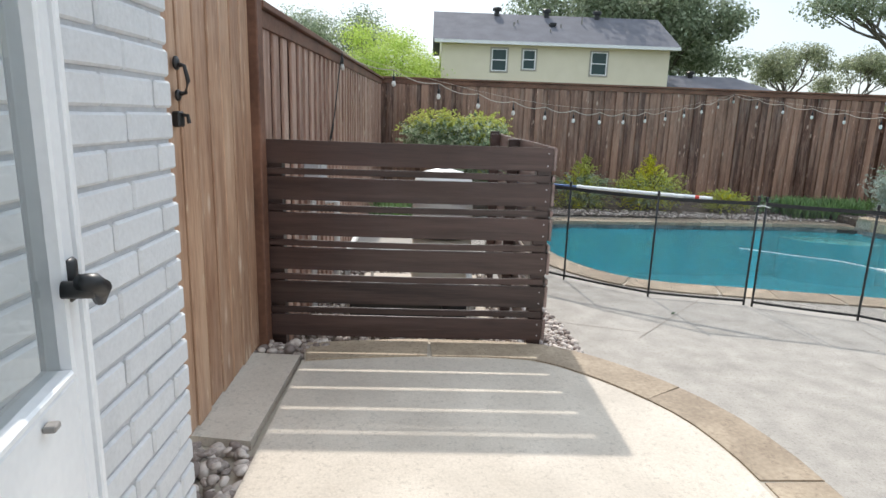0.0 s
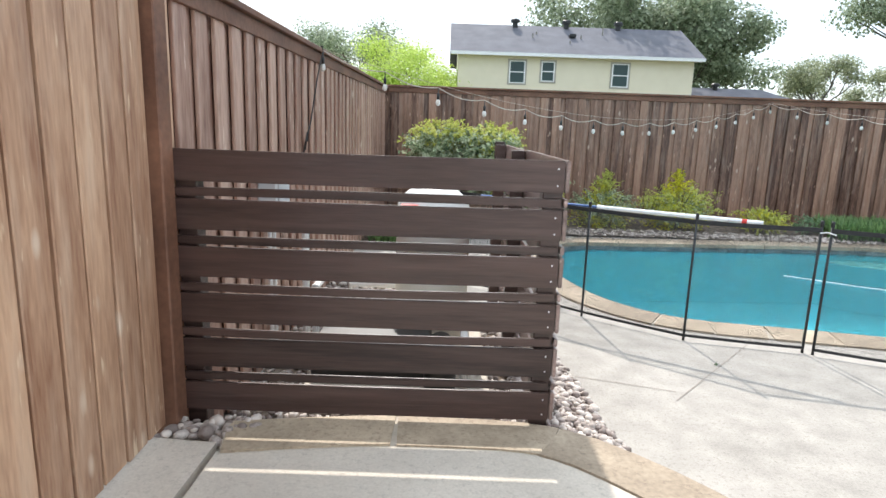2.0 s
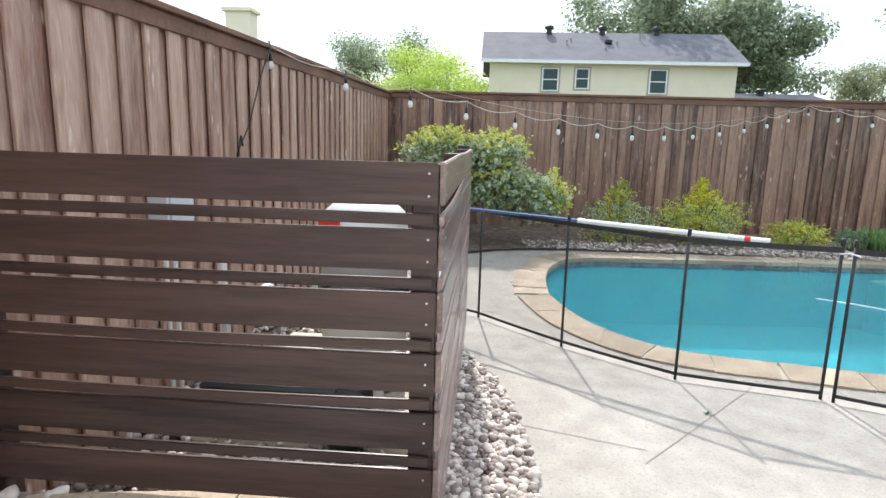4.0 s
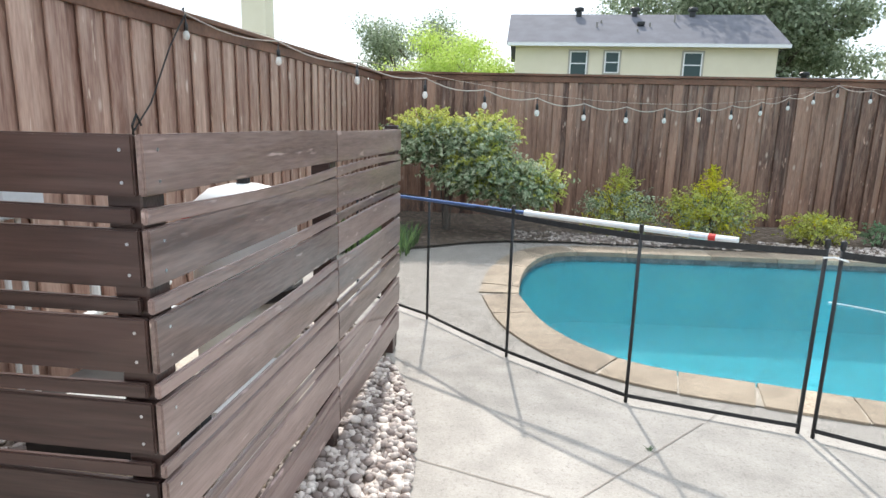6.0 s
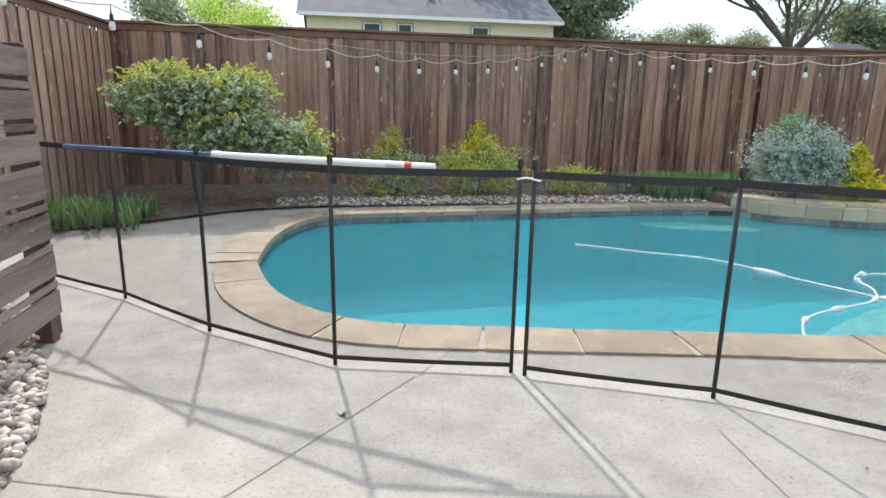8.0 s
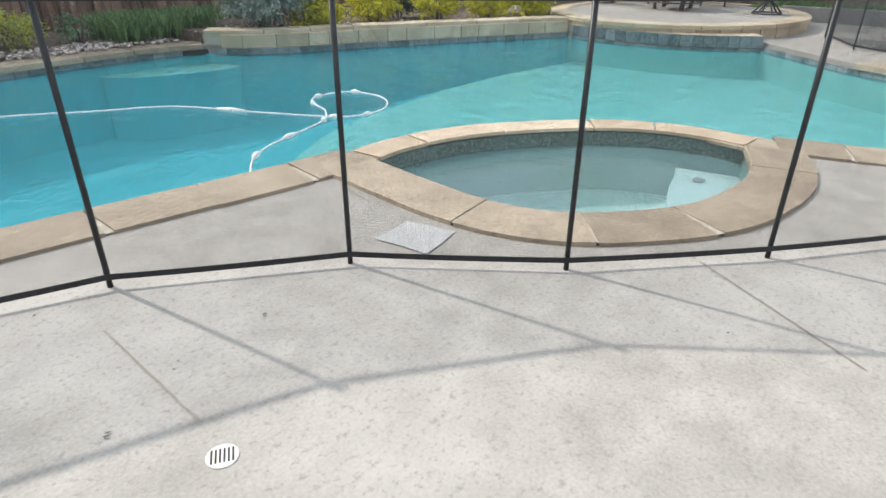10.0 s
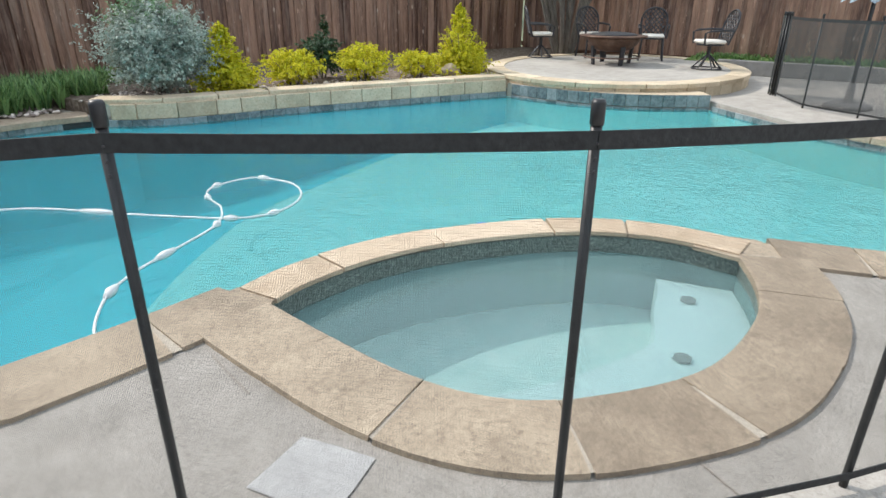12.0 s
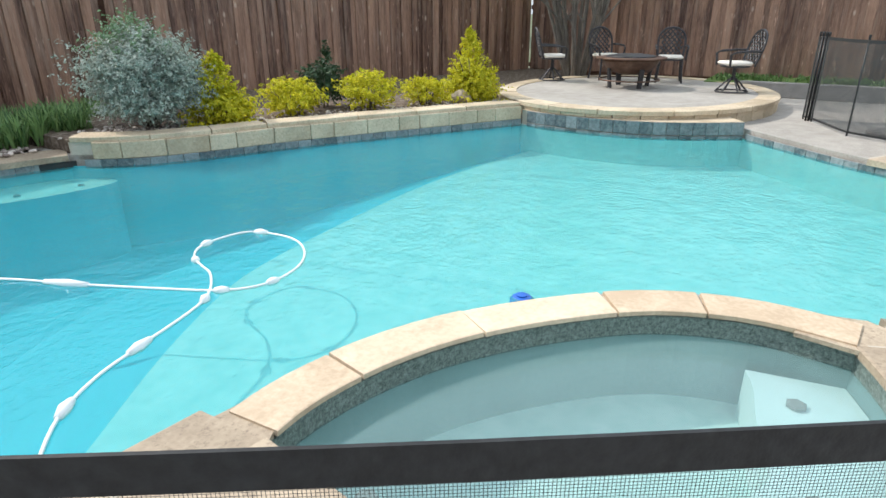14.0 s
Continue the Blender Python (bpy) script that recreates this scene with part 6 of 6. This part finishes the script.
for i in range(20):
    part("fin", block((-0.17 + i * 0.0155, -0.16, 0.268), (-0.161 + i * 0.0155, -0.02, 0.284)), PVC, heat)
for x in (-0.33, 0.36):
    part("foot", block((x, -0.17, -0.0), (x + 0.05, 0.25, 0.02)), CEMENT, heat)
pump = thing("pool_pump", None, None, "black pool pump on the pad", "pool pump", at=(0.72 * U, 5.85 * U, 0.07))
part("motor", tube(bmesh.new(), [(0, -0.15, 0.16), (0, 0.18, 0.16)], 0.09, 18), BLACK, pump, smooth=True)
part("strainer", lathe(bmesh.new(), [(0.09, 0.0), (0.10, 0.05), (0.10, 0.27), (0.06, 0.30)], 18, Matrix.Translation((0, -0.28, 0))), BLACK, pump, smooth=True)
part("base", block((-0.08, -0.34, 0.0), (0.08, 0.2, 0.03), 0.005), CEMENT, pump)
pipes = thing("pvc_pipes", None, None, "white pvc pipes joining the equipment", "pipes")
for run in (((-0.15, 6.9, 0.1), (-0.15, 6.9, 0.45), (0.4, 6.9, 0.45), (0.4, 6.65, 0.45)), ((-0.35, 6.3, 0.1), (-0.35, 6.3, 0.55), (-0.35, 7.2, 0.55)), ((0.9, 5.6, 0.1), (0.9, 5.6, 0.38), (0.9, 6.3, 0.38)), ((-0.5, 6.6, 0.08), (-0.5, 6.6, 0.95), (-0.62, 6.6, 0.95))):
    part("pipe", tube(bmesh.new(), [(x * U, y * U, z) for x, y, z in run], 0.028, 10), PVC, pipes)
bx = thing("control_box", block((LX + 0.03, 6.0 * U, 1.10), (LX + 0.16, 6.34 * U, 1.42), 0.01), GREYBOX, "light grey control box on the fence", "control box")
part("door", block((LX + 0.16, 6.02 * U, 1.12), (LX + 0.172, 6.32 * U, 1.40), 0.006), GREYBOX, bx)
part("conduit", tube(bmesh.new(), [(LX + 0.08, 6.1 * U, 1.1), (LX + 0.08, 6.1 * U, 0.05)], 0.015, 8), PVC, bx)
part("conduit", tube(bmesh.new(), [(LX + 0.08, 6.22 * U, 1.1), (LX + 0.08, 6.22 * U, 0.05)], 0.015, 8), PVC, bx)


# ---- terrace furniture ----
def chair(swivel):
    """A cast garden chair with lattice back, arms and a cushion; it faces -y."""
    ob = thing("patio_chair", None, None, "dark cast-metal " + ("swivel " if swivel else "") + "patio chair with a cream seat cushion", "chair", "chairs round the fire pit")
    part("seat", lathe(bmesh.new(), [(0.20, 0.40), (0.23, 0.405), (0.23, 0.425), (0.2, 0.43)], 20), IRON, ob)
    cush = block((-0.22, -0.22, 0.43), (0.22, 0.20, 0.495), 0.028)
    part("cushion", cush, CUSHION, ob, "cream seat cushion", smooth=True)
    back = bmesh.new()
    rim = []
    for i in range(15):
        q = math.pi * i / 14
        x, z = -0.25 * math.cos(q), 0.68 + 0.30 * math.sin(q) ** 0.7
        rim.append((x, 0.22 + 0.14 * (z - 0.42) / 0.55, z))
    rim = [(-0.22, 0.21, 0.42)] + rim + [(0.22, 0.21, 0.42)]
    tube(back, rim, 0.02, 7)
    part("back_frame", back, IRON, ob)
    lat = bmesh.new()
    for i in range(-6, 7):
        for sgn in (1, -1):
            pts = []
            for t in range(9):
                z = 0.46 + 0.50 * t / 8
                x = i * 0.09 + sgn * (t / 8 - 0.5) * 0.45
                lim = 0.235 if z < 0.72 else 0.235 * math.sqrt(max(0.0, 1 - ((z - 0.72) / 0.26) ** 2))
                if abs(x) < lim:
                    pts.append((x, 0.222 + 0.14 * (z - 0.42) / 0.55, z))
            if len(pts) > 1:
                tube(lat, pts, 0.013, 4)
    part("lattice", lat, IRON, ob)
    for sx in (-1, 1):
        part("armrest", tube(bmesh.new(), [(sx * 0.26, 0.27, 0.66), (sx * 0.285, 0.1, 0.66), (sx * 0.285, -0.14, 0.645), (sx * 0.27, -0.22, 0.61), (sx * 0.25, -0.2, 0.42)], 0.019, 7), IRON, ob)
    if swivel:
        part("pedestal", tube(bmesh.new(), [(0, 0, 0.2), (0, 0, 0.41)], 0.03, 10), IRON, ob)
        ring = [(0.25 * math.cos(q), 0.25 * math.sin(q), 0.014) for q in (2 * math.pi * i / 24 for i in range(24))]
        part("base_ring", tube(bmesh.new(), ring, 0.014, 6, closed=True), IRON, ob)
        for i in range(6):
            q = math.pi * i / 3
            part("strut", tube(bmesh.new(), [(0.02 * math.cos(q), 0.02 * math.sin(q), 0.24), (0.12 * math.cos(q), 0.12 * math.sin(q), 0.15), (0.24 * math.cos(q), 0.24 * math.sin(q), 0.02)], 0.015, 6), IRON, ob)
    else:
        for sx, y in ((-0.2, -0.2), (0.2, -0.2), (-0.2, 0.22), (0.2, 0.22)):
            part("leg", tube(bmesh.new(), [(sx, y, 0.42), (sx * 1.05, y * 1.05, 0.2), (sx * 1.15, y * 1.15, 0.0)], 0.02, 7), IRON, ob)
    return ob


TZ = TERRACE_Z + 0.002
swiv, four = chair(True), chair(False)
SIZE = Matrix.Scale(0.9, 4)
swiv.matrix_world = pose(18.3 * U, 10.1 * U, TZ, 0, 0, 32) @ SIZE
copy_thing(swiv, pose(17.95 * U, 6.55 * U, TZ, 0, 0, -148))
four.matrix_world = pose(19.05 * U, 9.2 * U, TZ, 0, 0, -45) @ SIZE
copy_thing(four, pose(19.1 * U, 7.9 * U, TZ, 0, 0, -75))
pit = thing("fire_pit", None, None, "round rusty steel fire pit with a rim table", "fire pit", at=(17.85 * U, 8.35 * U, TZ))
part("bowl", lathe(bmesh.new(), [(0.16, 0.20), (0.30, 0.24), (0.40, 0.32), (0.44, 0.40), (0.45, 0.44), (0.43, 0.44), (0.37, 0.33), (0.2, 0.25)], 32), RUST, pit, smooth=True)
part("rim", lathe(bmesh.new(), [(0.40, 0.445), (0.55, 0.44), (0.56, 0.45), (0.55, 0.465), (0.40, 0.468)], 36), RUST, pit, "broad rim", smooth=True)
part("lid", lathe(bmesh.new(), [(0.40, 0.468), (0.36, 0.49), (0.2, 0.51), (0.03, 0.515)], 28), IRON, pit, "dark mesh lid", smooth=True)
ring = [(0.47 * math.cos(q), 0.47 * math.sin(q), 0.12) for q in (2 * math.pi * i / 32 for i in range(32))]
part("foot_ring", tube(bmesh.new(), ring, 0.012, 6, closed=True), RUST, pit)
for i in range(4):
    q = math.pi / 4 + math.pi / 2 * i
    part("leg", block((-0.018, -0.04, 0.0), (0.018, 0.04, 0.30), 0.006), IRON, pit, at=Matrix.Translation((0.33 * math.cos(q), 0.33 * math.sin(q), 0)) @ Matrix.Rotation(q, 4, "Z") @ Matrix.Rotation(radians(8), 4, "Y"))

umb = thing("umbrella", None, None, "closed plaid patio umbrella in a dark cement base", "umbrella", at=(15.97 * U, 4.23 * U, 0))
part("base", lathe(bmesh.new(), [(0.26, 0), (0.27, 0.03), (0.2, 0.06), (0.05, 0.09), (0.04, 0.3)], 24), CEMENT, umb, smooth=True)
part("pole", tube(bmesh.new(), [(0, 0, 0.05), (0, 0, 2.5)], 0.022, 12), IRON, umb)
cl = bmesh.new()
rows = []
for k in range(9):
    z = 1.25 + 1.2 * k / 8
    rad = 0.24 * (1 - k / 8) ** 0.6 + 0.03
    rows.append([cl.verts.new((rad * (1 + 0.25 * math.cos(8 * q)) * math.cos(q), rad * (1 + 0.25 * math.cos(8 * q)) * math.sin(q), z - 0.05 * math.cos(8 * q) * (1 - k / 8))) for q in (2 * math.pi * j / 48 for j in range(48))])
for a, b in zip(rows, rows[1:]):
    for j in range(48):
        cl.faces.new((a[j], a[(j + 1) % 48], b[(j + 1) % 48], b[j]))
part("canopy", cl, PLAID, umb, "blue and white plaid cloth", smooth=True)

# ---- small things on the deck ----
best = min(range(1, len(seg_far) - 1), key=lambda i: (seg_far[i] - Vector((8.058, 11.082))).length)
q, d = seg_far[best], (seg_far[best + 1] - seg_far[best - 1]).normalized()
m = Matrix.Translation((q.x, q.y, 0)) @ Matrix.Rotation(math.atan2(d.y, d.x), 4, "Z")
part("skimmer_mouth", block((-0.16, -0.006, -0.112), (0.16, 0.016, -0.05), 0.003), BLACK, pool_shell, "dark skimmer opening", at=m)
r = random.Random(77)
weed = bmesh.new()
for _ in range(16):
    a, h = r.uniform(0, 6.3), r.uniform(0.012, 0.035)
    p0 = Vector((2.7 + r.uniform(-0.012, 0.012), 5.498 + r.uniform(-0.012, 0.012), 0.003))
    p1 = p0 + Vector((math.cos(a) * h, math.sin(a) * h, h * 0.7))
    w = Vector((-math.sin(a), math.cos(a), 0)) * 0.004
    weed.faces.new([weed.verts.new(v) for v in (p0 - w, p0 + w, p1)])
thing("weed", weed, DARKLEAF, "small dark weed growing in the deck joint", "weed")
litter = bmesh.new()
for x, y in ((2.14, 6.37), (3.63, 5.57), (4.16, 5.44), (4.65, 4.82), (4.3, 4.79), (4.04, 4.67), (4.66, 4.83), (4.33, 4.82), (4.05, 4.68), (2.15, 6.38), (4.26, 5.4), (5.55, 3.53)):
    a, k = r.uniform(0, 6.3), r.uniform(0.006, 0.011)
    u, w = Vector((math.cos(a), math.sin(a), 0.15)) * k, Vector((-math.sin(a), math.cos(a), 0.1)) * k * 0.5
    o = Vector((x, y, 0.006))
    litter.faces.new([litter.verts.new(o + v) for v in (-u, w, u, -w)])
thing("leaf_litter", litter, BARK, "tiny dry brown leaf bits on the deck", "leaf litter", kind="stuff")
